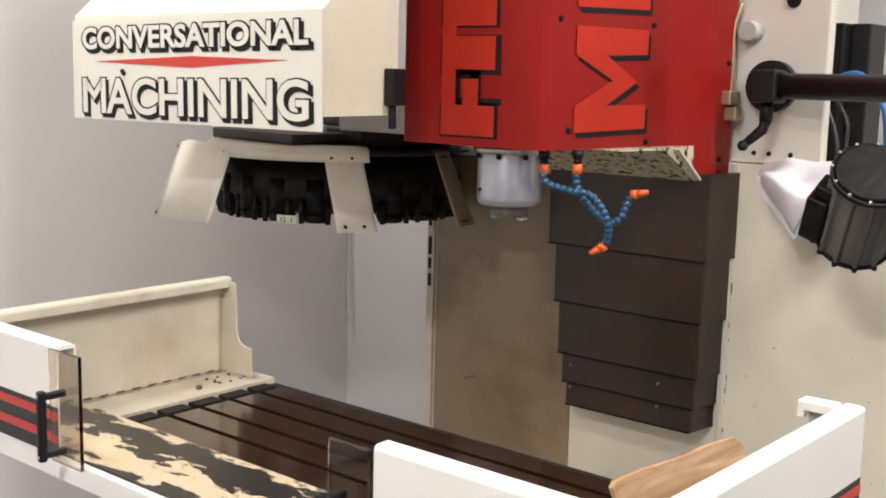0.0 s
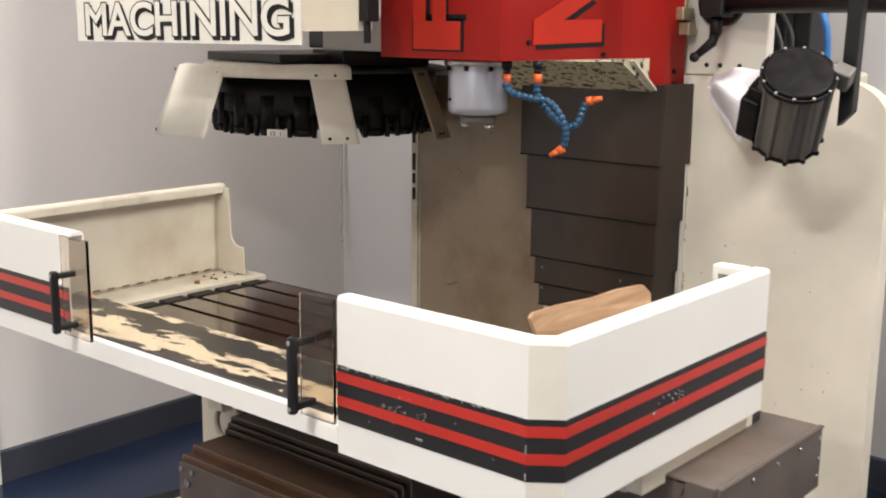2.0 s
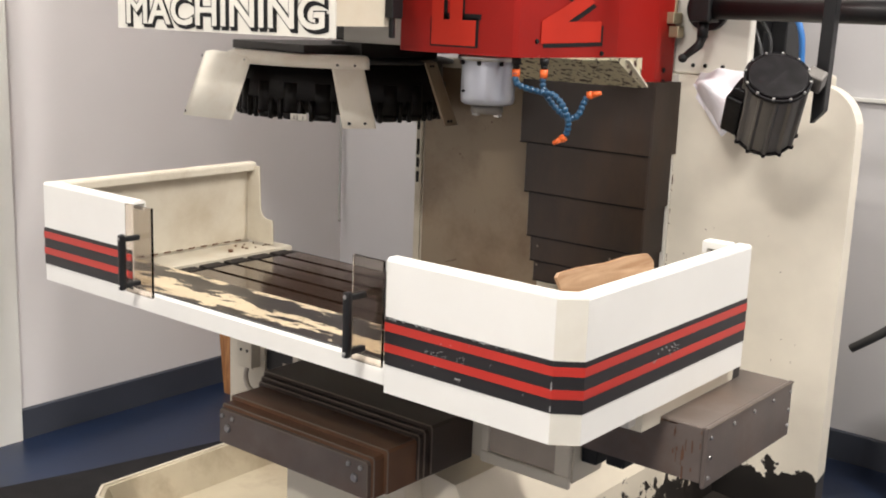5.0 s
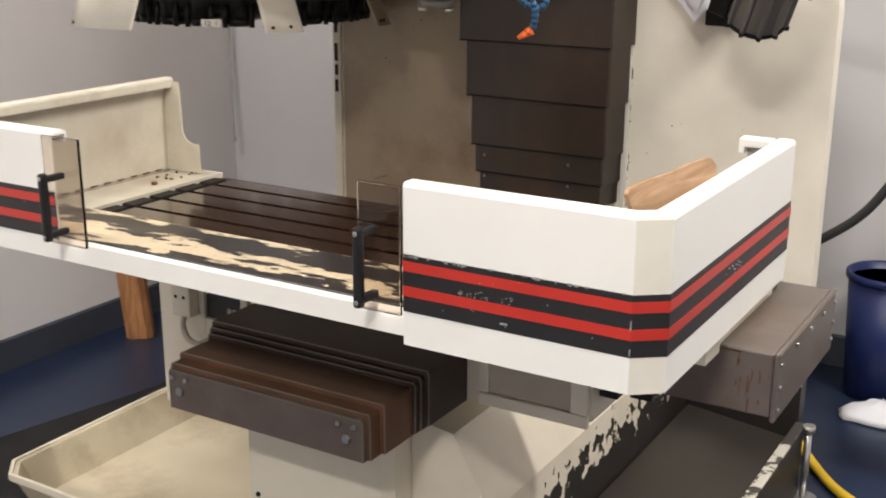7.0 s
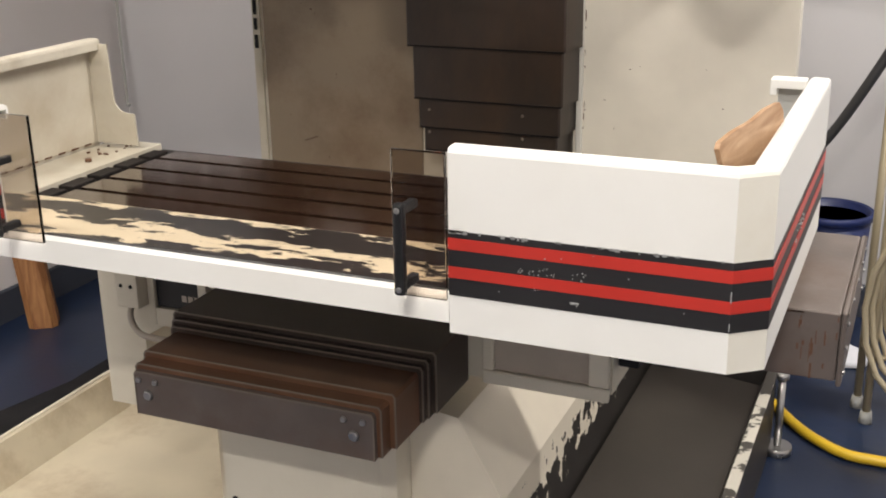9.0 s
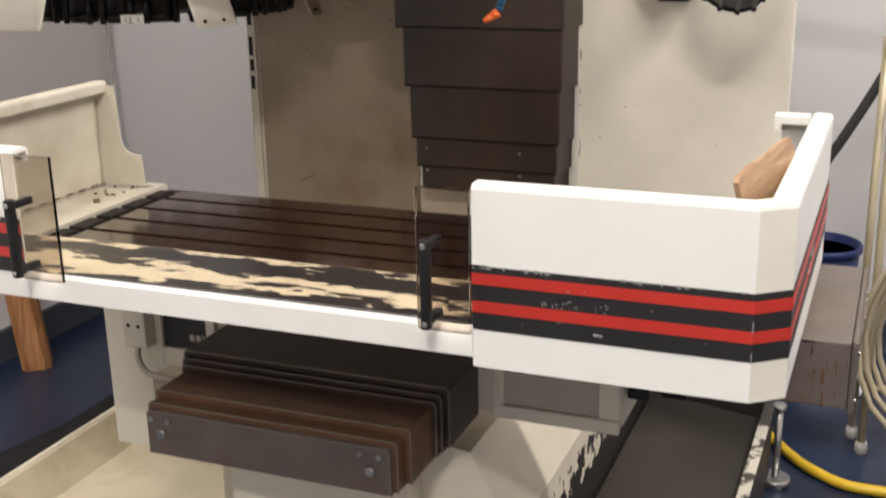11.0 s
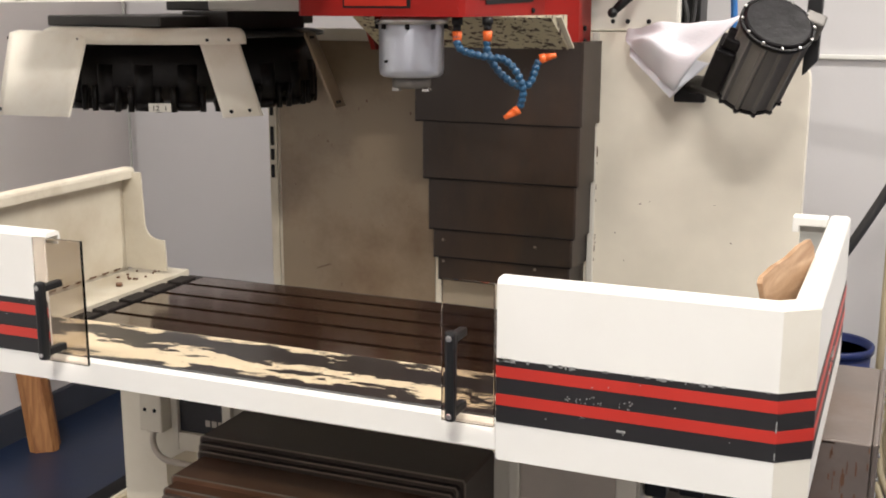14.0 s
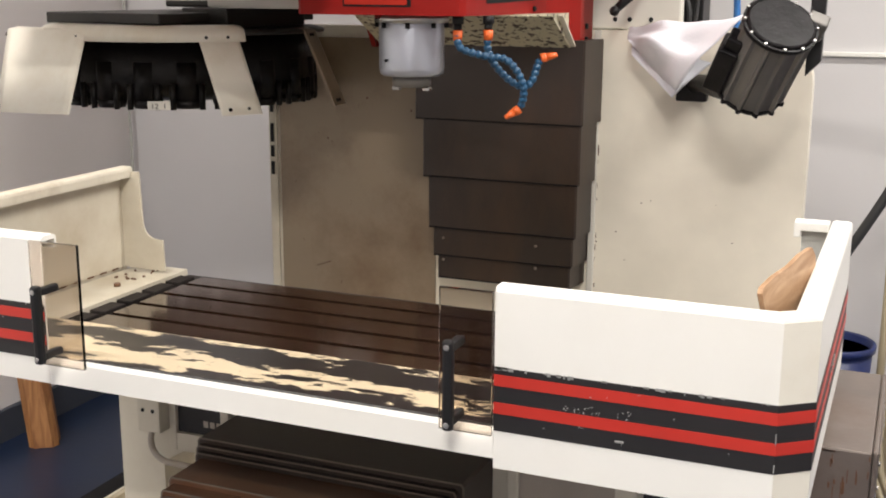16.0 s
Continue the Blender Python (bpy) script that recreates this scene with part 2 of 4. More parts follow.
# ---- mesh helpers ----
def box(bm, x0, x1, y0, y1, z0, z1, bevel=0.0, seg=2):
    vs = [bm.verts.new((x, y, z)) for x in (x0, x1) for y in (y0, y1) for z in (z0, z1)]
    fs = [bm.faces.new([vs[i] for i in q]) for q in ((0, 1, 3, 2), (4, 6, 7, 5), (0, 4, 5, 1), (2, 3, 7, 6), (0, 2, 6, 4), (1, 5, 7, 3))]
    if bevel:
        edges = list({e for f in fs for e in f.edges})
        bmesh.ops.bevel(bm, geom=edges, offset=bevel, segments=seg, profile=0.5, affect="EDGES")
    return bm


def prism(bm, pts, axis, a, b, bevel=0.0, seg=2):
    """A polygon pushed along an axis from a to b. Its points are (y, z), (x, z) or (x, y) for the axes x, y and z."""
    def at(p, c):
        return {"x": (c, p[0], p[1]), "y": (p[0], c, p[1]), "z": (p[0], p[1], c)}[axis]
    lo, hi = [bm.verts.new(at(p, a)) for p in pts], [bm.verts.new(at(p, b)) for p in pts]
    fs = [bm.faces.new(lo), bm.faces.new(hi[::-1])]
    k = len(pts)
    for i in range(k):
        fs.append(bm.faces.new([lo[i], hi[i], hi[(i + 1) % k], lo[(i + 1) % k]]))
    bmesh.ops.recalc_face_normals(bm, faces=fs)
    if bevel:
        bmesh.ops.bevel(bm, geom=list({e for f in fs for e in f.edges}), offset=bevel, segments=seg, profile=0.5, affect="EDGES")
    return bm


def cyl(bm, p0, p1, r0, r1=None, seg=24):
    p0, p1 = Vector(p0), Vector(p1)
    r1 = r0 if r1 is None else r1
    turn = (p1 - p0).to_track_quat("Z", "Y").to_matrix()
    rings = []
    for p, r in ((p0, r0), (p1, r1)):
        rings.append([bm.verts.new(p + turn @ Vector((r * math.cos(2 * math.pi * i / seg), r * math.sin(2 * math.pi * i / seg), 0))) for i in range(seg)])
    for i in range(seg):
        f = bm.faces.new([rings[0][i], rings[0][(i + 1) % seg], rings[1][(i + 1) % seg], rings[1][i]])
        f.smooth = True
    bm.faces.new(rings[0][::-1]), bm.faces.new(rings[1])
    return bm


def smooth_line(pts, steps=6):
    """Points along a soft curve through pts."""
    v = [Vector(p) for p in pts]
    out = []
    for i in range(len(v) - 1):
        a, b, c, d = v[max(i - 1, 0)], v[i], v[i + 1], v[min(i + 2, len(v) - 1)]
        for k in range(steps):
            t = k / steps
            out.append(0.5 * (2 * b + (c - a) * t + (2 * a - 5 * b + 4 * c - d) * t * t + (3 * b - a - 3 * c + d) * t ** 3))
    return out + [v[-1]]


def tube(bm, pts, r, seg=10):
    """A round tube along pts; r is one radius or a list."""
    rings, up = [], Vector((0.13, 0.21, 0.97))
    for i, p in enumerate(pts):
        way = (Vector(pts[min(i + 1, len(pts) - 1)]) - Vector(pts[max(i - 1, 0)])).normalized()
        s = way.cross(up).normalized()
        u = s.cross(way).normalized()
        rad = r[i] if isinstance(r, (list, tuple)) else r
        rings.append([bm.verts.new(Vector(p) + rad * (math.cos(2 * math.pi * k / seg) * s + math.sin(2 * math.pi * k / seg) * u)) for k in range(seg)])
    for a, b in zip(rings, rings[1:]):
        for k in range(seg):
            f = bm.faces.new([a[k], a[(k + 1) % seg], b[(k + 1) % seg], b[k]])
            f.smooth = True
    bm.faces.new(rings[0][::-1]), bm.faces.new(rings[-1])
    return bm


def bolt(bm, p, way, r=0.004, h=0.003):
    p, way = Vector(p), Vector(way)
    return cyl(bm, p, p + way * h, r, r * 0.75, 8)


def mesh(name, bm, mat):
    bmesh.ops.recalc_face_normals(bm, faces=bm.faces)
    me = bpy.data.meshes.new(name)
    bm.to_mesh(me)
    bm.free()
    me.materials.append(mat)
    return me


def thing(name, base, label, category, group="", kind=""):
    ob = new(name)
    ob.empty_display_size = 0.05
    ob.matrix_world = pose(*base)
    return tagged(ob, label, category, group, kind)


def part(name, bm, mat, parent, label=""):
    ob = new(name, mesh(name, bm, mat))
    ob.parent = parent
    m = Matrix.Identity(4)
    up = parent
    while up:
        m = m @ up.matrix_basis.inverted() if up.type == "EMPTY" else m
        up = up.parent
    if parent.type == "EMPTY":
        ob.matrix_parent_inverse = m
    return tagged(ob, label)


def pieces(name, bm, mat, parent, label=""):
    """Each separate piece of a bmesh as a part of its own."""
    left = set(bm.verts)
    while left:
        todo, found = [left.pop()], set()
        while todo:
            v = todo.pop()
            found.add(v)
            for e in v.link_edges:
                w = e.other_vert(v)
                if w in left:
                    left.remove(w)
                    todo.append(w)
        out, at = bmesh.new(), {}
        for v in found:
            at[v] = out.verts.new(v.co)
        for f in {f for v in found for f in v.link_faces}:
            out.faces.new([at[v] for v in f.verts]).smooth = f.smooth
        part(name, out, mat, parent, label)
    bm.free()


def solo(name, bm, mat, label, category, group="", kind=""):
    return tagged(new(name, mesh(name, bm, mat)), label, category, group, kind)


def B():
    return bmesh.new()


# ---- the room ----
WX, WY, RECESS = -3.06, 3.11, 3.41
solo("floor", box(B(), -3.3, 3.2, -3.6, 3.6, -0.1, 0.0), FLOOR, "worn blue painted concrete workshop floor", "floor", kind="structure")
solo("wall_west", box(B(), WX - 0.12, WX, -3.5, RECESS + 0.12, 0.0, CEILING), WALL, "plain off-white painted workshop wall", "wall", kind="structure")
solo("wall_north_1", box(B(), WX, -1.75, WY, RECESS, 0.0, CEILING), SHADED_WALL, "plain off-white painted wall behind the machine", "wall", kind="structure")
solo("wall_north_2", box(B(), WX, 3.0, RECESS, RECESS + 0.12, 0.0, CEILING), SHADED_WALL, "plain off-white painted wall behind the machine", "wall", kind="structure")
solo("wall_east", box(B(), 3.0, 3.12, -3.5, RECESS + 0.12, 0.0, CEILING), WALL, "plain off-white painted workshop wall", "wall", kind="structure")
solo("wall_south", box(B(), WX, 3.0, -3.5, -3.38, 0.0, CEILING), WALL, "plain off-white painted workshop wall", "wall", kind="structure")
solo("ceiling", box(B(), WX - 0.12, 3.12, -3.5, RECESS + 0.12, CEILING, CEILING + 0.1), CEIL, "plain pale ceiling", "ceiling", kind="structure")
bm = B()
prism(bm, [(WX + 0.012, 0.0), (WX + 0.012, 0.10), (WX + 0.008, 0.105), (WX, 0.105), (WX, 0.0)], "y", 1.602, WY)
solo("baseboard", bm, BASE, "dark grey vinyl baseboard along the wall", "baseboard", kind="structure")
bm = B()
prism(bm, [(RECESS - 0.012, 0.0), (RECESS - 0.012, 0.10), (RECESS - 0.008, 0.105), (RECESS, 0.105), (RECESS, 0.0)], "x", -1.75, 3.0)
solo("baseboard", bm, BASE, "dark grey vinyl baseboard along the back wall", "baseboard", kind="structure")
for lx, ly, power, span in TUBES:
    t = thing("ceiling_light", (lx, ly, CEILING), "white ceiling light with a lit diffuser", "ceiling light", "ceiling lights")
    bm, h = B(), span / 2 + 0.015
    for a in ((-h - 0.03, h + 0.03, -0.13, -0.10), (-h - 0.03, h + 0.03, 0.10, 0.13), (-h - 0.03, -h, -0.10, 0.10), (h, h + 0.03, -0.10, 0.10)):
        box(bm, lx + a[0], lx + a[1], ly + a[2], ly + a[3], CEILING - 0.06, CEILING)
    part("frame", bm, WHITE, t)
    part("diffuser", box(B(), lx - h, lx + h, ly - 0.10, ly + 0.10, CEILING - 0.05, CEILING - 0.03), GLOW, t)

bm = B()
prism(bm, [(1.515, 0.0), (1.60, 0.0), (1.60, 2.09), (0.55, 2.09), (0.55, 0.0), (0.635, 0.0), (0.635, 2.005), (1.515, 2.005)], "x", WX, WX + 0.018)
solo("door_frame", bm, WHITE, "white painted door casing on the wall", "door frame", kind="structure")
d = thing("door_1", (WX, 1.08, 0), "plain white painted door, closed", "door", kind="structure")
part("leaf", box(B(), WX + 0.0005, WX + 0.010, 0.638, 1.512, 0.008, 2.002, 0.002), WHITE, d)
part("door_handle", cyl(cyl(B(), (WX + 0.010, 0.70, 1.0), (WX + 0.05, 0.70, 1.0), 0.010, seg=12), (WX + 0.05, 0.70, 1.0), (WX + 0.07, 0.70, 1.0), 0.026, 0.02, 16), STEEL, d)

# ---- column ----
CF = 2.45                                   # the column's front
col = thing("machine_column", (-1.4, 2.7, 0), "cream painted cast machine column with worn black foot", "machine column")


def rounded_slab(x0, x1, z0, z1, r, y0, y1, bevel=0.006):
    pts = [(x0, z0), (x1, z0)]
    for k in range(9):
        a = math.pi / 2 * k / 8
        pts.append((x1 - r + r * math.cos(a), z1 - r + r * math.sin(a)))
    for k in range(9):
        a = math.pi / 2 + math.pi / 2 * k / 8
        pts.append((x0 + r + r * math.cos(a), z1 - r + r * math.sin(a)))
    return prism(B(), pts, "y", y0, y1)


part("front_plate", rounded_slab(-2.078, -0.70, 0.0, 1.31, 0.11, CF, CF + 0.05), COLUMN_FOOT, col)
part("lower_body", box(B(), -1.85, -0.96, CF + 0.0505, 3.0, 0.0, 1.31, 0.01), CREAM, col)
part("upper_plate", box(B(), -1.80, -1.0, 2.47, 2.50, 1.312, 2.3, 0.006), IVORY, col)
part("upper_body", box(B(), -1.66, -1.14, 2.5005, 3.0, 1.312, 2.3, 0.01), IVORY, col)
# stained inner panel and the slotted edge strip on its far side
# Shade from head and changer is part of this panel's brown.
part("panel", prism(B(), [(-2.053, 0.30), (-1.600, 0.30), (-1.600, 1.28), (-1.99, 1.28), (-2.03, 1.262), (-2.048, 1.225), (-2.053, 1.19)], "y", CF - 0.004, CF), STAINED_SHADED, col, "oil-stained cream panel with shade in its colour")
strip = part("edge_strip", box(B(), -2.084, -2.060, CF - 0.010, CF - 0.0041, 0.30, 1.24, 0.002), LINING, col)
bm = B()
for z, h in ((1.185, 0.02), (1.125, 0.05), (1.08, 0.03), (1.00, 0.05), (0.96, 0.03), (0.912, 0.035)):
    box(bm, -2.078, -2.068, CF - 0.0125, CF - 0.0102, z, z + h)
pieces("slot", bm, INK, strip)
part("panel_edge", box(B(), -1.196, -1.180, CF - 0.010, CF, 0.30, 1.31, 0.003), IVORY, col)
bm = B()
for x, z in ((-1.155, 1.335), (-1.12, 1.335), (-1.07, 1.335), (-1.165, 1.59)):
    bolt(bm, (x, 2.47, z), (0, -1, 0), 0.006, 0.005)
pieces("bolt", bm, INK, col)
part("knob", cyl(B(), (-1.172, 2.47, 1.60), (-1.172, 2.435, 1.60), 0.024, 0.02), GREY_BOX, col)
part("hole", cyl(B(), (-1.085, 2.4695, 1.665), (-1.085, 2.467, 1.665), 0.016, seg=20), INK, col)
bm = B()
tube(bm, smooth_line([(-1.196, 2.452, 1.66), (-1.205, 2.44, 1.60), (-1.203, 2.44, 1.48), (-1.215, 2.43, 1.44)]), 0.005)
part("conduit", bm, BRASS, col)
bm = B()
box(bm, -1.228, -1.178, 2.415, 2.449, 1.405, 1.435, 0.003)
box(bm, -1.222, -1.185, 2.40, 2.449, 1.44, 1.47, 0.003)
cyl(bm, (-1.225, 2.405, 1.42), (-1.225, 2.39, 1.42), 0.014)
part("limit_switch", bm, BRASS, col, "small dull metal limit switch block")

# ---- telescopic covers on the column ----
zc = thing("column_way_cover", (-1.4, 2.4, 0.7), "dark brown steel telescopic cover of five nested boxes", "way cover")
STEPS = [(-1.607, -1.187, 2.333, 1.097, 1.290), (-1.590, -1.193, 2.341, 0.956, 1.105), (-1.578, -1.200, 2.348, 0.828, 0.970),
         (-1.568, -1.208, 2.355, 0.756, 0.845), (-1.558, -1.216, 2.362, 0.698, 0.775)]
for i, (x0, x1, y0, z0, z1) in enumerate(STEPS):
    bm = B()
    prism(bm, [(x0, y0 + 0.004), (x0 + 0.004, y0), (x1 - 0.004, y0), (x1, y0 + 0.004), (x1 + 0.012, CF), (x0 - 0.012, CF)], "z", z0, z1 - 0.001 * i)
    seg = part("cover_segment", bm, Z_COVER, zc)
    # A thin black strip draws the shadow line below each segment.
    part("lip_shadow", box(B(), x0 + 0.002, x1 - 0.002, y0 - 0.0015, y0 + 0.006, z0 - 0.0025, z0 + 0.0015, 0.0007), DEEP_BLACK, seg)
bm = B()
for x in (-1.54, -1.30):
    for z in (0.80, 0.745):
        bolt(bm, (x, 2.356, z), (0, -1, 0), 0.004, 0.004)
pieces("bolt", bm, EDGE_STEEL, zc)

# ---- spindle head ----
head = thing("spindle_head", (-1.45, 2.1, 1.36), "red painted milling head with grey spindle and black-edged graphics", "spindle head")
PLAN = [(-1.645, 1.853), (-1.302, 1.853), (-1.292, 1.863), (-1.250, 2.235), (-1.207, 2.360), (-1.203, 2.465), (-1.735, 2.465), (-1.735, 2.36), (-1.70, 2.235), (-1.655, 1.863)]
front_plan = [PLAN[0], PLAN[1], PLAN[2], PLAN[3], PLAN[8], PLAN[9]]
part("cover", prism(B(), front_plan, "z", 1.352, 2.30), RED, head)
bm = B()
for side in (0, 1):
    a, b, c = ((-1.250, 2.2352), (-1.207, 2.360), (-1.203, 2.449)) if side else ((-1.70, 2.2352), (-1.735, 2.36), (-1.735, 2.449))
    t = -0.012 if side else 0.012
    outer = [(*a, 1.350), (*b, 1.263), (*c, 1.263), (*c, 2.3), (*b, 2.3), (*a, 2.3)]
    vo, vi = [bm.verts.new(p) for p in outer], [bm.verts.new((p[0] + t, p[1], p[2])) for p in outer]
    for q in ((0, 1, 4, 5), (1, 2, 3, 4)):
        bm.faces.new([vo[i] for i in q]), bm.faces.new([vi[i] for i in q][::-1])
    for i in range(6):
        bm.faces.new([vo[i], vo[(i + 1) % 6], vi[(i + 1) % 6], vi[i]])
part("side_plate", bm, RED, head)
part("front_edge", prism(B(), [(-1.302, 1.8524), (-1.2915, 1.8624), (-1.2865, 1.9), (-1.2905, 1.9), (-1.295, 1.866), (-1.304, 1.8565)], "z", 1.3525, 2.2), RED, head)
part("underside", prism(B(), [(2.02, 1.3517), (2.02, 1.3495), (2.19, 1.3465), (2.355, 1.262), (2.448, 1.262), (2.448, 1.3517)], "x", -1.70, -1.222), SPECKLED, head, "cream underside spattered with dark chips")
bm = B()
prism(bm, [(2.228, 1.347), (2.232, 1.350), (2.358, 1.264), (2.356, 1.260)], "x", -1.2215, -1.2095)
part("trim", bm, CREAM, head)
bm = B()
for x, y, z in ((-1.296, 1.875, 1.372), (-1.285, 1.925, 1.39), (-1.257, 2.17, 1.362), (-1.289, 1.89, 1.60), (-1.257, 2.18, 1.60)):
    bolt(bm, (x, y, z), (1, -0.1, 0), 0.0065, 0.005)
for y, z in ((2.40, 1.32), (2.42, 1.53), (2.40, 1.29)):
    bolt(bm, (-1.206, y, z), (1, 0, 0), 0.007, 0.006)
pieces("bolt", bm, INK, head)


def turned(bm, cx, cy, profile, seg=48):
    """A turned body about an upright axis: profile is (radius, height) pairs."""
    rings = [[bm.verts.new((cx + r * math.cos(2 * math.pi * k / seg), cy + r * math.sin(2 * math.pi * k / seg), z)) for k in range(seg)] for r, z in profile]
    for a, b in zip(rings, rings[1:]):
        for k in range(seg):
            f = bm.faces.new([a[k], a[(k + 1) % seg], b[(k + 1) % seg], b[k]])
            f.smooth = True
    bm.faces.new(rings[0]), bm.faces.new(rings[-1][::-1])
    return bm


SX, SY = -1.449, 1.962
part("spindle_flange", turned(B(), SX, SY, [(0.076, 1.351), (0.076, 1.337), (0.068, 1.335)]), STEEL, head)
part("spindle_housing", turned(B(), SX, SY, [(0.064, 1.345), (0.067, 1.335), (0.067, 1.246), (0.065, 1.234), (0.058, 1.229)]), SPINDLE, head, "brushed grey spindle housing")
part("spindle_nose", turned(B(), SX, SY, [(0.040, 1.232), (0.040, 1.209), (0.036, 1.206), (0.022, 1.206), (0.019, 1.228)]), LAMP_GREY, head)
bm = B()
for s in (-1, 1):
    box(bm, SX + s * 0.034 - 0.008, SX + s * 0.034 + 0.008, SY - 0.008, SY + 0.008, 1.198, 1.2065, 0.002)
pieces("drive_key", bm, STEEL, head)
bm = B()
for k in range(8):
    a = math.pi / 4 * k + 0.3
    cyl(bm, (SX + 0.071 * math.cos(a), SY + 0.071 * math.sin(a), 1.3365), (SX + 0.071 * math.cos(a), SY + 0.071 * math.sin(a), 1.326), 0.005, seg=8)
cyl(bm, (SX - 0.028, SY - 0.0665, 1.262), (SX - 0.028, SY - 0.060, 1.262), 0.003, seg=8)
pieces("bolt", bm, INK, head)


def graphic(quads, to, grow, mat, name, lift):
    bm = B()
    for q in quads:
        prism(bm, q, "y", -0.0008 - lift, -lift)
    bmesh.ops.transform(bm, matrix=to, verts=bm.verts)
    pieces(name, bm, mat, head)


def rect(x0, x1, z0, z1):
    return [(x0, z0), (x1, z0), (x1, z1), (x0, z1)]


# plain block graphics on the front face
for k in range(4):
    z = 1.372 + 0.215 * k
    to = pose(-1.545, 1.8526, z)
    dark = [rect(-0.004, 0.143, -0.004, 0.066), rect(0.040, 0.150, 0.062, 0.075), rect(0.036, 0.047, 0.062, 0.132), rect(0.074, 0.100, 0.062, 0.162), rect(0.040, 0.094, 0.112, 0.132), rect(-0.004, 0.148, 0.120, 0.197)]
    fill = [rect(0.0, 0.135, 0.0, 0.060), rect(0.0, 0.036, 0.060, 0.130), rect(0.056, 0.094, 0.060, 0.112), rect(0.0, 0.135, 0.130, 0.195), rect(0.0, 0.036, 0.195, 0.215)]
    graphic(dark, to, 0, INK, "graphic_shadow", 0.0)
    graphic(fill, to, 0, BRIGHT_RED, "graphic", 0.001)
SIDE = math.degrees(math.atan2(2.235 - 1.863, -1.250 + 1.292))
for k in range(3):
    z = 1.385 + 0.24 * k
    to = Matrix.Translation((-1.2915, 1.863, z)) @ pose(0, 0, 0, 0, 0, SIDE)
    zig = [[(0.075, 0.0), (0.300, 0.005), (0.300, 0.055), (0.17, 0.052), (0.27, 0.100), (0.17, 0.150), (0.300, 0.155), (0.300, 0.205), (0.075, 0.205), (0.075, 0.150), (0.19, 0.102), (0.075, 0.052)]]
    dark = [[(x + 0.010, z_ - 0.010) for x, z_ in zig[0]]]
    graphic(dark, to, 0, INK, "graphic_shadow", 0.0006)
    graphic(zig, to, 0, BRIGHT_RED, "graphic", 0.0016)

# ---- coolant hoses on the head ----
def bead_hose(name, pts, ends):
    t = thing(name, pts[0], "blue segmented coolant hose with orange nozzle under the head", "coolant hose", "coolant hoses")
    line = smooth_line(pts, 24)
    d, beads, last = 0.0, [line[0]], line[0]
    for p in line[1:]:
        d += (p - last).length
        last = p
        if d >= 0.0115:
            beads.append(p.copy())
            d = 0.0
    path, rad = [], []
    for i, p in enumerate(beads[:-1]):
        q = beads[i + 1]
        for f, r in ((0.0, 0.0052), (0.2, 0.0078), (0.55, 0.0083), (0.85, 0.0062)):
            path.append(p.lerp(q, f)), rad.append(r)
    part("hose", tube(B(), path, rad, 10), BLUE_HOSE, t)
    a = Vector(pts[0])
    part("socket", cyl(B(), a + Vector((0, 0, 0.006)), a - Vector((0, 0, 0.014)), 0.010, 0.009, 12), ORANGE, t, "orange threaded connector")
    part("pipe_fitting", cyl(cyl(B(), a + Vector((0, 0, 0.033)), a + Vector((0, 0, 0.018)), 0.012, 0.012, 6), a + Vector((0, 0, 0.018)), a + Vector((0, 0, 0.006)), 0.008, 0.008, 12), BLACK, t, "black pipe fitting")
    for tip, way in ends:
        tip, way = Vector(tip), Vector(way).normalized()
        part("nozzle", cyl(cyl(B(), tip, tip + way * 0.012, 0.0095, 0.009, 12), tip + way * 0.012, tip + way * 0.034, 0.008, 0.0045, 12), ORANGE, t, "orange nozzle tip")
    return t


bead_hose("coolant_hose", [(-1.325, 1.905, 1.318), (-1.318, 1.90, 1.29), (-1.268, 1.92, 1.274), (-1.238, 1.935, 1.270), (-1.213, 1.945, 1.243), (-1.203, 1.955, 1.205), (-1.215, 1.965, 1.170)],
          [((-1.215, 1.965, 1.170), (-0.75, -0.35, -0.5))])
bead_hose("coolant_hose", [(-1.280, 1.955, 1.318), (-1.280, 1.955, 1.282), (-1.262, 1.97, 1.245), (-1.225, 1.98, 1.215), (-1.202, 1.99, 1.218), (-1.192, 2.0, 1.252), (-1.186, 2.005, 1.268)],
          [((-1.186, 2.005, 1.268), (0.95, 0.3, 0.25))])

# ---- tool changer ----
CX, CY = -2.10, 2.04
car = thing("tool_changer", (CX, CY, 1.14), "cream tool changer carousel with flared guard petals and black pots", "tool changer")


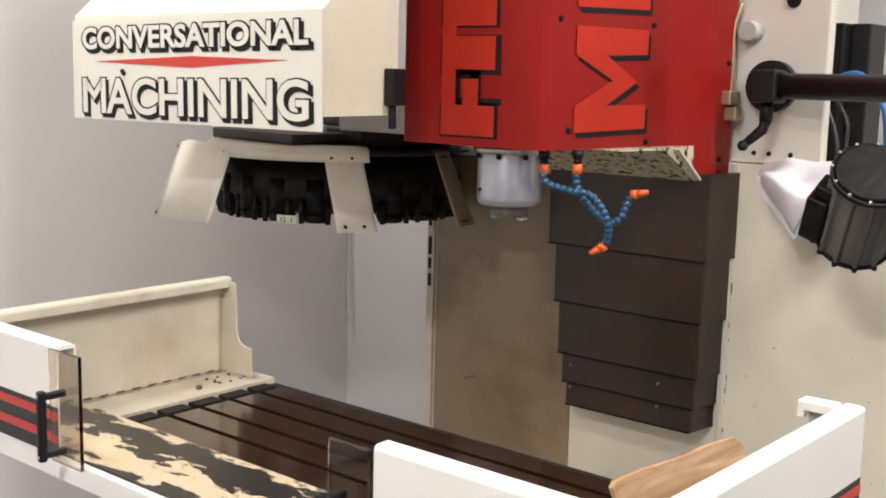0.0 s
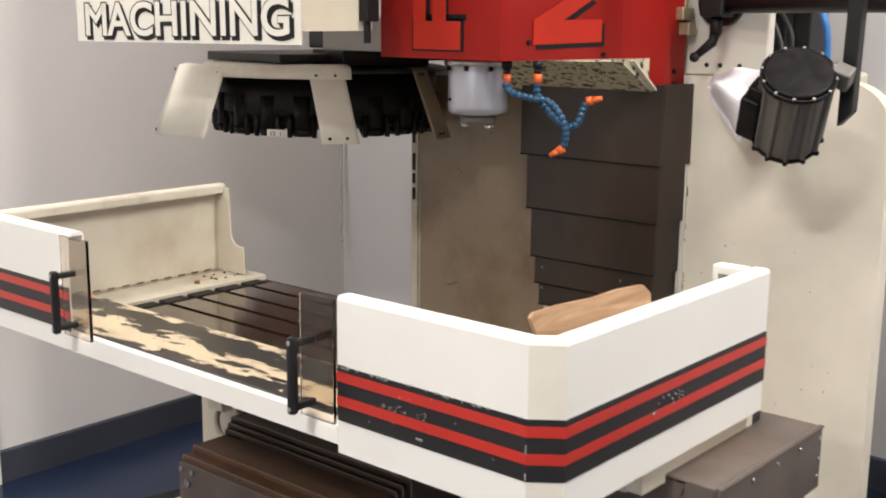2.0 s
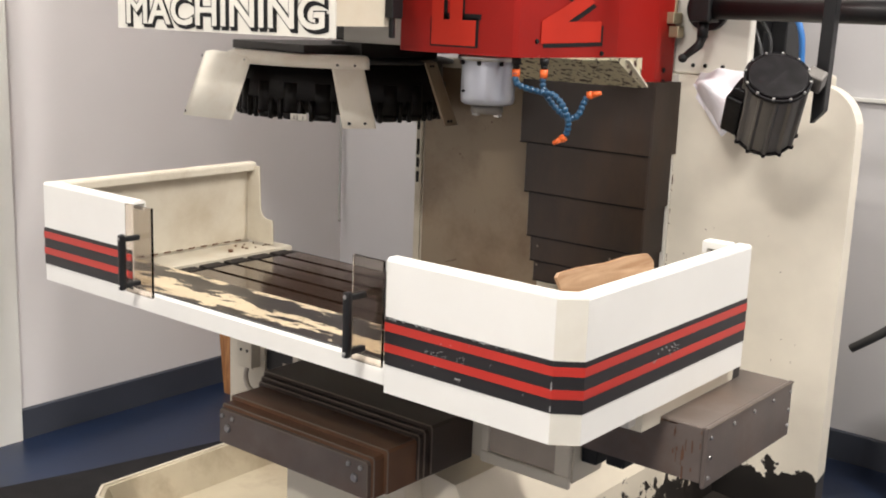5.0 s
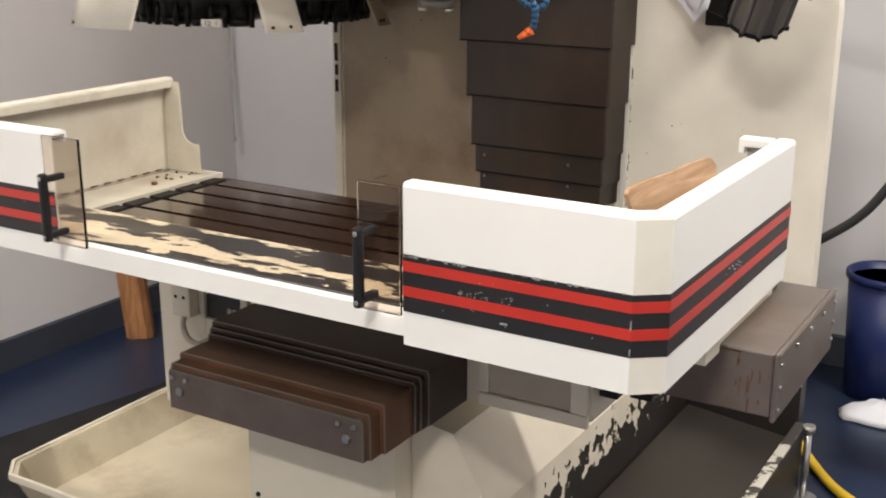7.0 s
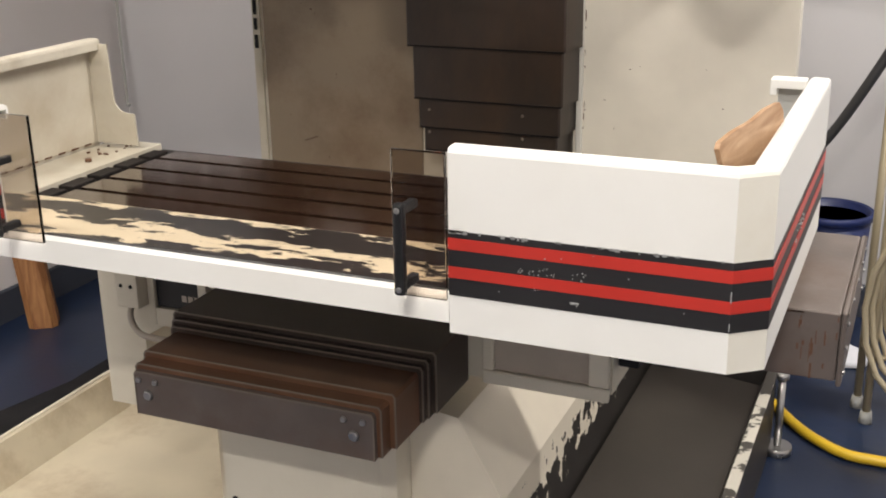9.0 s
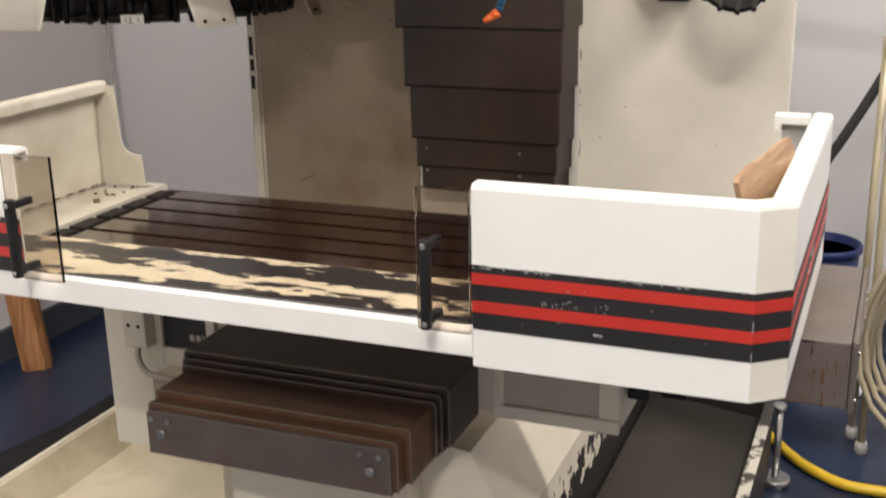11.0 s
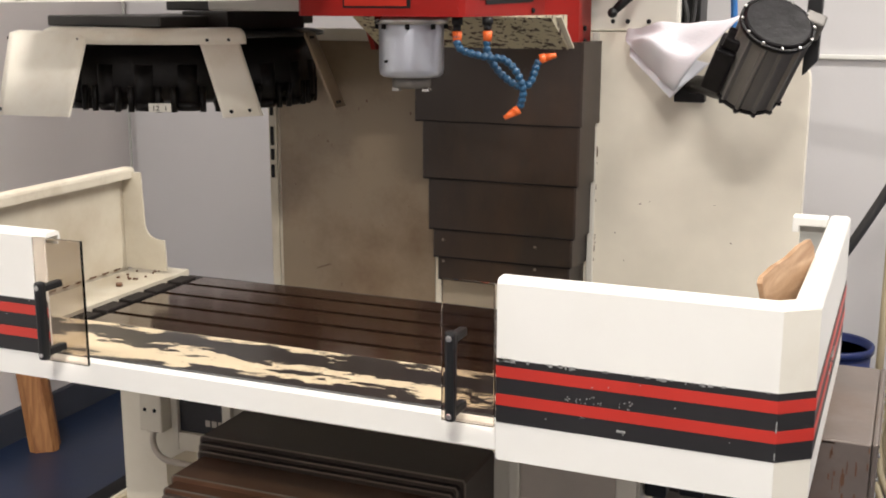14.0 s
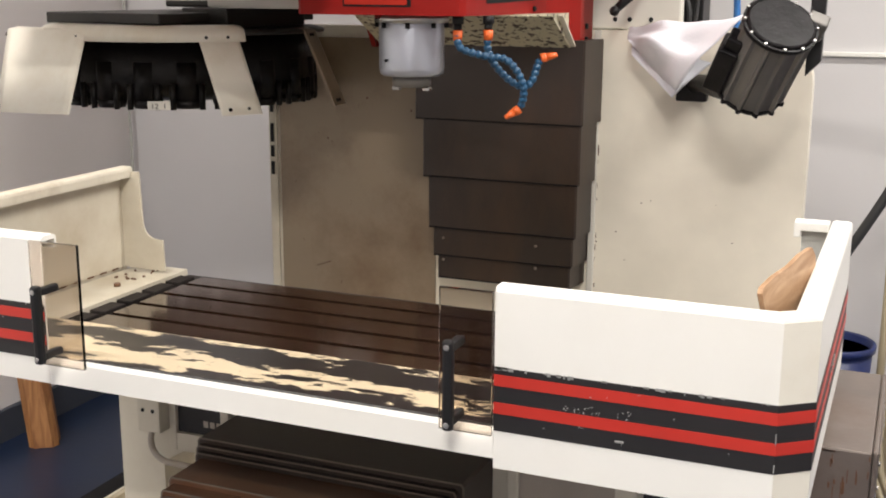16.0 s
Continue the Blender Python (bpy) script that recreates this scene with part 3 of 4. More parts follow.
def petal(tl, tr, bl, br, z0=1.307, z1=1.142):
    """A flared guard plate between four corners, each a (radius, degrees) round the carousel's axis."""
    bm, k = B(), 10
    rows = []
    for left, right, z in (((tl[0] - 0.02, tl[1]), (tr[0] - 0.02, tr[1]), z0 + 0.006), (tl, tr, z0), (bl, br, z1)):
        ends = [Vector((r * math.cos(radians(d)), r * math.sin(radians(d)), z)) for r, d in (left, right)]
        row = []
        for i in range(k + 1):
            f = i / k
            round_ = ((left[0] + (right[0] - left[0]) * f), radians(left[1] + (right[1] - left[1]) * f))
            p = ends[0].lerp(ends[1], f).lerp(Vector((round_[0] * math.cos(round_[1]), round_[0] * math.sin(round_[1]), z)), 0.6)
            row.append((CX + p.x, CY + p.y, z))
        rows.append(row)
    outer = [[bm.verts.new(p) for p in row] for row in rows]
    inner = [[bm.verts.new((CX + (p[0] - CX) * 0.985, CY + (p[1] - CY) * 0.985, p[2] - 0.001)) for p in row] for row in rows]
    for s in (outer, inner):
        for a, b in zip(s, s[1:]):
            for i in range(k):
                bm.faces.new([a[i], a[i + 1], b[i + 1], b[i]]).smooth = True
    for i in range(k):
        bm.faces.new([outer[-1][i], outer[-1][i + 1], inner[-1][i + 1], inner[-1][i]])
        bm.faces.new([outer[0][i], outer[0][i + 1], inner[0][i + 1], inner[0][i]])
    for j in range(2):
        for i in (0, k):
            bm.faces.new([outer[j][i], outer[j + 1][i], inner[j + 1][i], inner[j][i]])
    return bm


PETALS = (((0.362, -130), (0.302, -87), (0.424, -109), (0.364, -87)), ((0.300, -44), (0.300, -29), (0.366, -38), (0.360, -25)), ((0.300, 5), (0.300, 14), (0.362, 7), (0.362, 16)),
          ((0.300, 80), (0.300, 110), (0.362, 80), (0.362, 110)), ((0.300, 150), (0.300, 180), (0.362, 150), (0.362, 180)))
# Far petals are cream too; their darker colour paints in the shade.
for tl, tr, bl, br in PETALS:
    p = part("guard_petal", petal(tl, tr, bl, br), PETAL if tr[1] < 0 else STAINED_SHADED, car, "scuffed cream sheet-metal petal")
    bm = B()
    for (r0, a0), (r1, a1), inset in ((tr, br, -4), (tl, bl, 3)):
        for f in (0.06, 0.93):
            a, r, z = a0 + (a1 - a0) * f + inset, r0 + (r1 - r0) * f, 1.307 - 0.165 * f
            u = Vector((math.cos(radians(a)), math.sin(radians(a)), 0.2))
            bolt(bm, (CX + r * u.x, CY + r * u.y, z), u, 0.0042, 0.002)
    pieces("bolt", bm, INK, p)
part("top_plate", turned(B(), CX, CY, [(0.279, 1.3125), (0.297, 1.308), (0.298, 1.301), (0.285, 1.299)], 64), OILY, car)
bm = B()
k0, k1, nk = -122, -26, 40
ring = [[bm.verts.new((CX + r * math.cos(radians(k0 + (k1 - k0) * k / nk)), CY + r * math.sin(radians(k0 + (k1 - k0) * k / nk)), z)) for k in range(nk + 1)]
        for r, z in ((0.25, 1.3215), (0.284, 1.320), (0.297, 1.3145), (0.3035, 1.306), (0.307, 1.288), (0.303, 1.288), (0.2995, 1.3055), (0.2995, 1.3085), (0.283, 1.3145), (0.25, 1.3165))]
for a, b in zip(ring, ring[1:] + ring[:1]):
    for k in range(nk):
        bm.faces.new([a[k], a[k + 1], b[k + 1], b[k]]).smooth = True
bm.faces.new([r[0] for r in ring]), bm.faces.new([r[-1] for r in ring][::-1])
part("guard_ring", bm, PETAL, car)
part("carousel", turned(B(), CX, CY, [(0.268, 1.2985), (0.274, 1.20), (0.262, 1.178), (0.235, 1.165), (0.12, 1.15)], 64), DEEP_BLACK, car, "oily black carousel drum")
for k in range(20):
    a = 2 * math.pi * k / 20 + 0.1
    u, s = Vector((math.cos(a), math.sin(a), 0)), Vector((-math.sin(a), math.cos(a), 0))
    c = Vector((CX, CY, 0)) + u * 0.252
    bm = B()
    cyl(bm, c + Vector((0, 0, 1.245)), c + Vector((0, 0, 1.165)), 0.027, 0.030, 14)
    cyl(bm, c + Vector((0, 0, 1.165)), c + Vector((0, 0, 1.148)), 0.031, 0.026, 14)
    for e in (-1, 1):
        q = c + u * 0.02 + s * 0.028 * e
        cyl(bm, q + Vector((0, 0, 1.20)), q + Vector((0, 0, 1.146)), 0.007, 0.006, 8)
    part("tool_pot", bm, DEEP_BLACK, car)
a = math.atan2(1.80 - CY, -1.955 - CX)
u = Vector((math.cos(a), math.sin(a), 0))
plate = B()
box(plate, -0.022, 0.022, -0.003, 0.0, -0.009, 0.009, 0.001)
bmesh.ops.transform(plate, matrix=Matrix.Translation((CX + 0.296 * u.x, CY + 0.296 * u.y, 1.158)) @ pose(0, 0, 0, 0, 0, math.degrees(a) + 90), verts=plate.verts)
number = part("number_plate", plate, IVORY, car, "small white plate with the numbers 12 and 1")


def lettering(text, size, mat, name, parent, place, width=None, grow=0.0, depth=0.0006):
    """Flat raised letters in the built-in font; a leading M is put together from its four strokes."""
    head_m = text.startswith("M")
    cu = bpy.data.curves.new(name, "FONT")
    cu.body, cu.size, cu.offset, cu.extrude = (text[1:] if head_m else text), size, grow, depth
    cu.align_x, cu.resolution_u = "LEFT", 4
    tmp = new(name, cu)
    bpy.context.view_layer.update()
    me = bpy.data.meshes.new_from_object(tmp.evaluated_get(bpy.context.evaluated_depsgraph_get()))
    bpy.data.objects.remove(tmp)
    bm = B()
    bm.from_mesh(me)
    if head_m:
        k = size / 0.105
        bmesh.ops.translate(bm, vec=(0.0800 * k, 0, 0), verts=bm.verts)
        g = grow
        for q in ([(0.0077 * k - g, -g), (0.018 * k + g, -g), (0.018 * k + g, 0.0716 * k + g), (0.0077 * k - g, 0.0716 * k + g)],
                  [(0.0642 * k - g, -g), (0.0744 * k + g, -g), (0.0744 * k + g, 0.0716 * k + g), (0.0642 * k - g, 0.0716 * k + g)],
                  [(0.017 * k, 0.0716 * k + g), (0.0411 * k, 0.0422 * k + 1.5 * g), (0.0411 * k, 0.028 * k - 1.2 * g), (0.017 * k, 0.0558 * k - 1.5 * g)],
                  [(0.0652 * k, 0.0716 * k + g), (0.0652 * k, 0.0558 * k - 1.5 * g), (0.0411 * k, 0.028 * k - 1.2 * g), (0.0411 * k, 0.0422 * k + 1.5 * g)]):
            prism(bm, q, "z", -depth, depth)
    xs = [v.co.x for v in bm.verts]
    sx = width / (max(xs) - min(xs)) if width else 1.0
    bmesh.ops.translate(bm, vec=(-(max(xs) + min(xs)) / 2, 0, 0), verts=bm.verts)
    bmesh.ops.transform(bm, matrix=place @ Matrix.Diagonal((sx, 1, 1, 1)), verts=bm.verts)
    bm.to_mesh(me)
    bm.free()
    me.materials.clear()
    me.materials.append(mat)
    ob = new(name, me)
    ob.parent = parent
    if parent.type == "EMPTY":
        ob.matrix_parent_inverse = parent.matrix_basis.inverted()
    return ob


lettering("12  1", 0.015, INK, "lettering", number, Matrix.Translation((CX + 0.2995 * u.x, CY + 0.2995 * u.y, 1.152)) @ pose(0, 0, 0, 90, 0, math.degrees(a) + 90))
bm = B()
box(bm, -2.26, -1.95, 1.80, 2.30, 1.322, 1.345, 0.003)
box(bm, -2.02, -1.90, 1.94, 2.20, 1.3135, 1.355, 0.003)
box(bm, -2.12, -1.86, 2.0, 2.25, 1.355, 1.40, 0.004)
part("drive_plate", bm, OILY, car, "black steel drive plate")
car.matrix_world = Matrix.Translation((-2.118, 2.133, 1.137)) @ pose(0, 0, 0, 0, 0, -7.3) @ Matrix.Diagonal((1.106, 1.106, 1.03, 1.0))

# ---- sign housing over the changer ----
hs = thing("changer_housing", (-1.94, 1.75, 1.38), "cream sheet-metal housing with black outlined lettering and red diamond", "machine housing")
SYF = 1.522
part("front_panel", prism(B(), [(-2.35, 1.376), (-1.548, 1.383), (-1.548, 1.602), (-2.35, 1.590)], "y", SYF, SYF + 0.004), IVORY, hs)
# Height above the sloped top is unseen, added to shade the column panel.
bm = B()
prism(bm, [(SYF + 0.004, 1.410), (1.728, 1.411), (1.728, 2.25), (1.70, 2.25), (1.66, 1.72), (SYF + 0.004, 1.600)], "x", -2.346, -1.552)
part("body", bm, CREAM, hs)
bm = B()
prism(bm, [(-1.925, 1.516), (-1.64, 1.5105), (-1.925, 1.493), (-2.262, 1.502)], "y", SYF - 0.0012, SYF)
part("diamond", bm, STRIPE_RED, hs, "thin red diamond")
bm = B()
for x, z in ((-2.155, 1.478), (-2.16, 1.482)):
    bolt(bm, (x, SYF, z), (0, -1, 0), 0.006, 0.004)
pieces("bolt", bm, INK, hs)
for text, z, h, w, lean in (("CONVERSATIONAL", 1.535, 0.062, 0.738, 0.008), ("MACHINING", 1.397, 0.105, 0.742, 0.016)):
    def spot(dx, dz, lift):
        return Matrix.Translation((-1.944 + dx, SYF - lift, z + dz)) @ pose(0, 0, 0, 90, -0.85, 0)
    lettering(text, h, INK, "lettering_shadow", hs, spot(0.0065, -0.0065, 0.0007), w, 0.0050)
    lettering(text, h, INK, "lettering_outline", hs, spot(0, 0, 0.0014), w, 0.0048)
    lettering(text, h, IVORY, "lettering", hs, spot(0, 0, 0.0021), w * 0.985, 0.0018)
bm = B()
box(bm, -1.5598, -1.53, 1.69, 1.728, 1.43, 1.50, 0.003)
box(bm, -1.55, -1.538, 1.70, 1.712, 1.385, 1.43, 0.002)
part("latch", bm, BLACK, hs)
bm = B()
box(bm, -1.92, -1.62, 1.93, 2.43, 1.36, 1.44, 0.006)
part("slide_rail", bm, GREY_BOX, hs)

# ---- moving table with its splash guards ----
tab = thing("machine_table", (-1.25, 1.3, 0.84), "dark oiled iron machine table with white splash guards and tray", "machine table")
TZ = 0.862
y0, y1 = 1.226, 1.572
slots = (1.300, 1.372, 1.444, 1.516)
prof = [(y0, TZ - 0.05), (y0, TZ)]
for s in slots:
    prof += [(s - 0.007, TZ), (s - 0.007, TZ - 0.012), (s - 0.013, TZ - 0.012), (s - 0.013, TZ - 0.024), (s + 0.013, TZ - 0.024), (s + 0.013, TZ - 0.012), (s + 0.007, TZ - 0.012), (s + 0.007, TZ)]
prof += [(y1, TZ), (y1, TZ - 0.05)]
part("table_top", prism(B(), prof, "x", -1.705, -0.63), TABLE, tab)
bm = B()
edges = [y0] + [v for s in slots for v in (s - 0.007, s + 0.007)] + [y1]
for a, b in zip(edges[::2], edges[1::2]):
    box(bm, -1.755, -1.722, a, b, TZ - 0.05, TZ - 0.001, 0.002)
    box(bm, -1.722, -1.705, a + 0.01, b - 0.01, TZ - 0.05, TZ - 0.02)
part("end_rail", bm, TABLE_END, tab)
# cream tray: floor at the side, black worn ledge in front
part("tray_ledge", prism(B(), [(1.000, 0.857), (1.000, 0.893), (1.004, 0.897), (1.212, 0.874), (1.2235, 0.868), (1.2235, 0.857)], "x", -1.868, -0.575), CHIPS, tab, "black tray ledge worn in cream islands")
bm = B()
prism(bm, [(1.2242, 0.845), (1.2242, 0.8655), (1.56, 0.8655), (1.60, 0.866), (1.60, 0.845)], "x", -1.868, -1.758)
part("tray_floor", bm, LINING, tab)
part("tray_back", box(B(), -1.756, -0.56, 1.5725, 1.60, 0.80, 0.855), OILY, tab)
part("tray_end", box(B(), -0.628, -0.56, 1.2402, 1.572, 0.80, 0.868), CREAM, tab)
bm = B()
for i in range(13):
    y = 1.08 + 0.036 * i
    box(bm, -1.8675, -1.8665, y, y + 0.018, 0.8985 - max(0, min(1, (y - 1.0) / 0.23)) * 0.027, 0.9015 - max(0, min(1, (y - 1.0) / 0.23)) * 0.027)
pieces("seam_weld", bm, RUSTY, tab)
bm = B()
for i in range(14):
    bolt(bm, (-1.862 + random.random() * 0.075, 1.575 - 0.10 * random.random() ** 2, 0.8655), (0, 0, 1), 0.0018 + 0.002 * random.random(), 0.003)
cyl(bm, (-1.80, 1.44, 0.8656), (-1.80, 1.44, 0.872), 0.006, seg=10)
tagged(part("swarf", bm, RUSTY, tab), kind="stuff")


def guard_wall(bm, path, z0, z1, thick=0.003, lip=0.03):
    """A sheet-metal wall along a plan path, outside first, with a folded top lip turned inwards (to the path's left) and down."""
    n = len(path)
    def off(i, d):
        p = Vector(path[i])
        a = (Vector(path[i]) - Vector(path[i - 1])).normalized() if i else None
        b = (Vector(path[i + 1]) - p).normalized() if i < n - 1 else None
        if a is None or b is None:
            w = a or b
            return p + Vector((-w.y, w.x)) * d
        na, nb = Vector((-a.y, a.x)), Vector((-b.y, b.x))
        m = (na + nb).normalized()
        return p + m * d / max(0.3, m.dot(na))
    r = 0.006
    sec = [(0, z0), (0, z1 - r), (r * 0.3, z1 - r * 0.3), (r, z1), (lip - r, z1), (lip - r * 0.3, z1 - r * 0.3), (lip, z1 - r), (lip, z1 - 0.020), (lip - thick, z1 - 0.020), (lip - thick, z1 - thick - 0.004), (thick, z1 - thick - 0.004), (thick, z0)]
    rows = [[bm.verts.new((*off(i, d), z)) for d, z in sec] for i in range(n)]
    for a, b in zip(rows, rows[1:]):
        for k in range(len(sec)):
            f = bm.faces.new([a[k], b[k], b[(k + 1) % len(sec)], a[(k + 1) % len(sec)]])
    bm.faces.new(rows[0][::-1]), bm.faces.new(rows[-1])
    return bm


def band(path, z0, z1, lift, over=0.0):
    bm = B()
    n = len(path)
    def off(i, d):
        p = Vector(path[i])
        ws = []
        if i:
            ws.append((p - Vector(path[i - 1])).normalized())
        if i < n - 1:
            ws.append((Vector(path[i + 1]) - p).normalized())
        ns = [Vector((w.y, -w.x)) for w in ws]
        m = sum(ns, Vector((0, 0))).normalized()
        return p + m * d / max(0.3, m.dot(ns[0]))
    rows = [[bm.verts.new((*off(i, d), z)) for d, z in ((lift, z0), (lift, z1), (lift - 0.0006, z1), (lift - 0.0006, z0))] for i in range(n)]
    for a, b in zip(rows, rows[1:]):
        for k in range(4):
            bm.faces.new([a[k], b[k], b[(k + 1) % 4], a[(k + 1) % 4]])
    bm.faces.new(rows[0]), bm.faces.new(rows[-1][::-1])
    return bm


RIGHT = [(-0.899, 0.994), (-0.577, 0.994), (-0.541, 1.022), (-0.541, 1.560), (-0.622, 1.560)]
LEFT = [(-1.875, 1.560), (-1.875, 0.994), (-1.563, 0.994)]
gr = part("guard", guard_wall(B(), RIGHT[:4], 0.845, 1.069), WHITE, tab, "white folded sheet-metal splash guard")
gr.data.materials.append(CORNER)
for p in gr.data.polygons:
    if -0.577 < p.center.x < -0.541 and 0.994 < p.center.y < 1.024:
        p.material_index = 1          # the bevelled corner has yellowed
bm = B()
prism(bm, [(-0.5725, 1.0685), (-0.622, 1.0685), (-0.622, 1.045), (-0.612, 1.045), (-0.612, 1.055), (-0.5725, 1.055)], "y", 1.530, 1.559, 0.0015)
box(bm, -0.568, -0.545, 1.532, 1.559, 0.87, 1.046, 0.0015)
part("end_return", bm, WHITE, gr)
# Flange coloured grey for the shade beneath the return's lip.
part("end_bracket", box(B(), -0.612, -0.572, 1.548, 1.556, 1.00, 1.054), GREY_BOX, gr)
gl = part("guard", guard_wall(B(), LEFT, 0.857, 1.069), WHITE, tab, "white folded sheet-metal splash guard")
gl.data.materials.append(AGED)
for p in gl.data.polygons:
    if p.center.y > 1.05:
        p.material_index = 1          # the side wall with its lip is older paint
part("inner_lining", box(B(), -1.8715, -1.8690, 1.0, 1.556, 0.872, 1.060), LINING, gl)
pts = [(-1.869, 0.871), (-1.869, 1.060), (-1.826, 1.060), (-1.822, 0.965)]
for k in range(7):
    a = math.pi + math.pi / 2 * k / 6
    pts.append((-1.792 + 0.03 * math.cos(a), 0.962 + 0.03 * math.sin(a)))
pts += [(-1.778, 0.931), (-1.776, 0.871)]
part("end_return", prism(B(), pts, "y", 1.553, 1.5565), LINING, gl)
for path, guard in ((RIGHT[:4], gr), (LEFT, gl)):
    part("stripe", band(path, 0.893, 0.972, 0.0008), STRIPE_BLACK, guard, "scratched black stripe")
    part("stripe", band(path, 0.9495, 0.9635, 0.0016), STRIPE_RED, guard, "red stripe")
    part("stripe", band(path, 0.9150, 0.9290, 0.0016), STRIPE_RED, guard, "red stripe")
# nicks and rubbed-off writing on the black stripe
flecks = random.Random(4)
bm = B()
for i in range(26):
    x, z = -0.815 + 0.085 * flecks.random(), 0.930 + 0.010 * flecks.random()
    box(bm, x, x + 0.0004 + 0.0011 * flecks.random(), 0.9908, 0.9930, z, z + 0.0004 + 0.0009 * flecks.random())
for i in range(40):
    x = -0.898 + 0.31 * flecks.random() ** 2.2
    h = 0.0003 + 0.0028 * flecks.random() ** 2
    box(bm, x, x + 0.001 + 0.005 * flecks.random(), 0.9908, 0.9930, 0.972 - h, 0.9732)
for i in range(8):
    x, z = -0.89 + 0.3 * flecks.random(), 0.894 + 0.075 * flecks.random()
    box(bm, x, x + 0.0005 + 0.0015 * flecks.random(), 0.9908, 0.9930, z, z + 0.0005 + 0.0008 * flecks.random())
box(bm, -0.752, -0.742, 0.9908, 0.9930, 0.9025, 0.9045)
for z, h in ((0.928, 0.012), (0.896, 0.008)):
    box(bm, -0.5775, -0.5763, 0.9908, 0.9940, z, z + h)
for i in range(14):
    y, z = 1.22 + 0.09 * flecks.random(), 0.926 + 0.018 * flecks.random()
    box(bm, -0.5400, -0.5378, y, y + 0.0008 + 0.002 * flecks.random(), z, z + 0.0006 + 0.002 * flecks.random())
tagged(part("scuff", bm, SCUFF, gr, "white scuffs and rubbed-off marks"), kind="stuff")
# the white rail that joins the guards under the opening
bm = B()
prism(bm, [(0.994, 0.857), (0.994, 0.890), (0.997, 0.8955), (0.9995, 0.8955), (0.9995, 0.857)], "x", -1.5625, -0.8995)
part("front_rail", bm, WHITE, tab)
part("guard_foot", box(B(), -0.590, -0.562, 1.20, 1.225, 0.815, 0.8445, 0.004), IVORY, tab)
bm = B()
prism(bm, [(-1.73, 0.844), (-0.60, 0.842), (-0.60, 0.80), (-1.73, 0.80)], "y", 1.26, 1.57)
part("tray_underside", bm, OILY, tab)
for x0, x1, hx in ((-0.967, -0.8995, -0.938), (-1.580, -1.497, -1.535)):
    pl = part("acrylic_window", box(B(), x0, x1, 0.9865, 0.9925, 0.887, 1.064, 0.001), PLEXI, tab, "smoky clear acrylic pane")
    pl.visible_shadow = False
    bm = B()
    for z in (0.914, 1.004):
        prism(bm, [(hx - 0.006, z - 0.005), (hx + 0.006, z - 0.005), (hx + 0.005, z + 0.005), (hx - 0.005, z + 0.005)], "y", 0.952, 0.986, 0.002)
    box(bm, hx - 0.0065, hx + 0.0065, 0.940, 0.953, 0.904, 1.014, 0.004)
    hd = part("handle", bm, BLACK, tab, "black pull handle")
    bm = B()
    for z in (0.912, 1.006):
        bolt(bm, (hx, 0.9398, z), (0, -1, 0), 0.0038, 0.001)
    pieces("bolt", bm, STEEL, hd)
# telescopic cover at the table's end
bm = B()
box(bm, -0.90, -0.482, 1.303, 1.645, 0.715, 0.812, 0.003)
xc = part("end_cover", bm, COVER_LIGHT, tab, "worn grey steel way cover")
part("end_plate", box(B(), -0.4815, -0.474, 1.302, 1.646, 0.708, 0.8135, 0.003), COVER_LIGHT, xc)
part("folded_edge", box(B(), -0.4735, -0.4722, 1.303, 1.645, 0.8085, 0.8125), EDGE_STEEL, xc)
bm = B()
for y, z in ((1.315, 0.80), (1.315, 0.76), (1.315, 0.725), (1.40, 0.803), (1.48, 0.803), (1.56, 0.803), (1.635, 0.80), (1.635, 0.76), (1.635, 0.73)):
    bolt(bm, (-0.474, y, z - (0.006 if z > 0.79 else 0)), (1, 0, 0), 0.004, 0.003)
pieces("bolt", bm, STEEL, xc)

tab.location += Vector((-0.015, 0.01, 0))
runs = random.Random(12)
bm = B()
for i in range(16):
    x, z = -0.535 + 0.05 * runs.random(), 0.735 + 0.075 * runs.random()
    h = 0.006 + 0.03 * runs.random() ** 2
    box(bm, x, x + 0.001 + 0.002 * runs.random(), 1.3022, 1.3029, z - h, min(z, 0.809))
for i in range(10):
    x = -0.60 + 0.118 * runs.random()
    box(bm, x, x + 0.004 + 0.012 * runs.random(), 1.3022, 1.3029, 0.8065, 0.8085)
tagged(part("rust_run", bm, RUSTY, xc, "thin rust runs down the cover's side"), kind="stuff")
# ---- boards left on the machine ----
board = B()
top_edge = [(-0.110, -0.006), (-0.104, 0.0), (-0.06, 0.002), (0.0, 0.0), (0.05, 0.003), (0.098, 0.001), (0.112, -0.012), (0.112, -0.205), (-0.095, -0.205), (-0.100, -0.03)]
prism(board, top_edge, "x", -0.003, 0.003)
bmesh.ops.transform(board, matrix=Matrix.Translation((-0.607, 1.155, 1.090)) @ pose(0, 0, 0, 1.5, -6, -9.5), verts=board.verts)
solo("pine_board", board, WOOD, "thin pine board leaning inside the splash guard", "wooden board")

# ---- saddle and its covers ----
sad = thing("machine_saddle", (-1.4, 1.6, 0.5), "cream painted machine saddle under the table", "machine saddle")
bm = B()
prism(bm, [(-1.850, 0.366), (-1.752, 0.366), (-1.752, 0.52), (-1.70, 0.552), (-1.06, 0.552), (-0.837, 0.560), (-0.837, 0.795), (-1.850, 0.795)], "y", 1.478, 1.585)
part("casting", bm, CREAM, sad)
part("inset_plate", box(B(), -1.035, -0.875, 1.472, 1.4776, 0.575, 0.68), PLATE_GREY, sad)
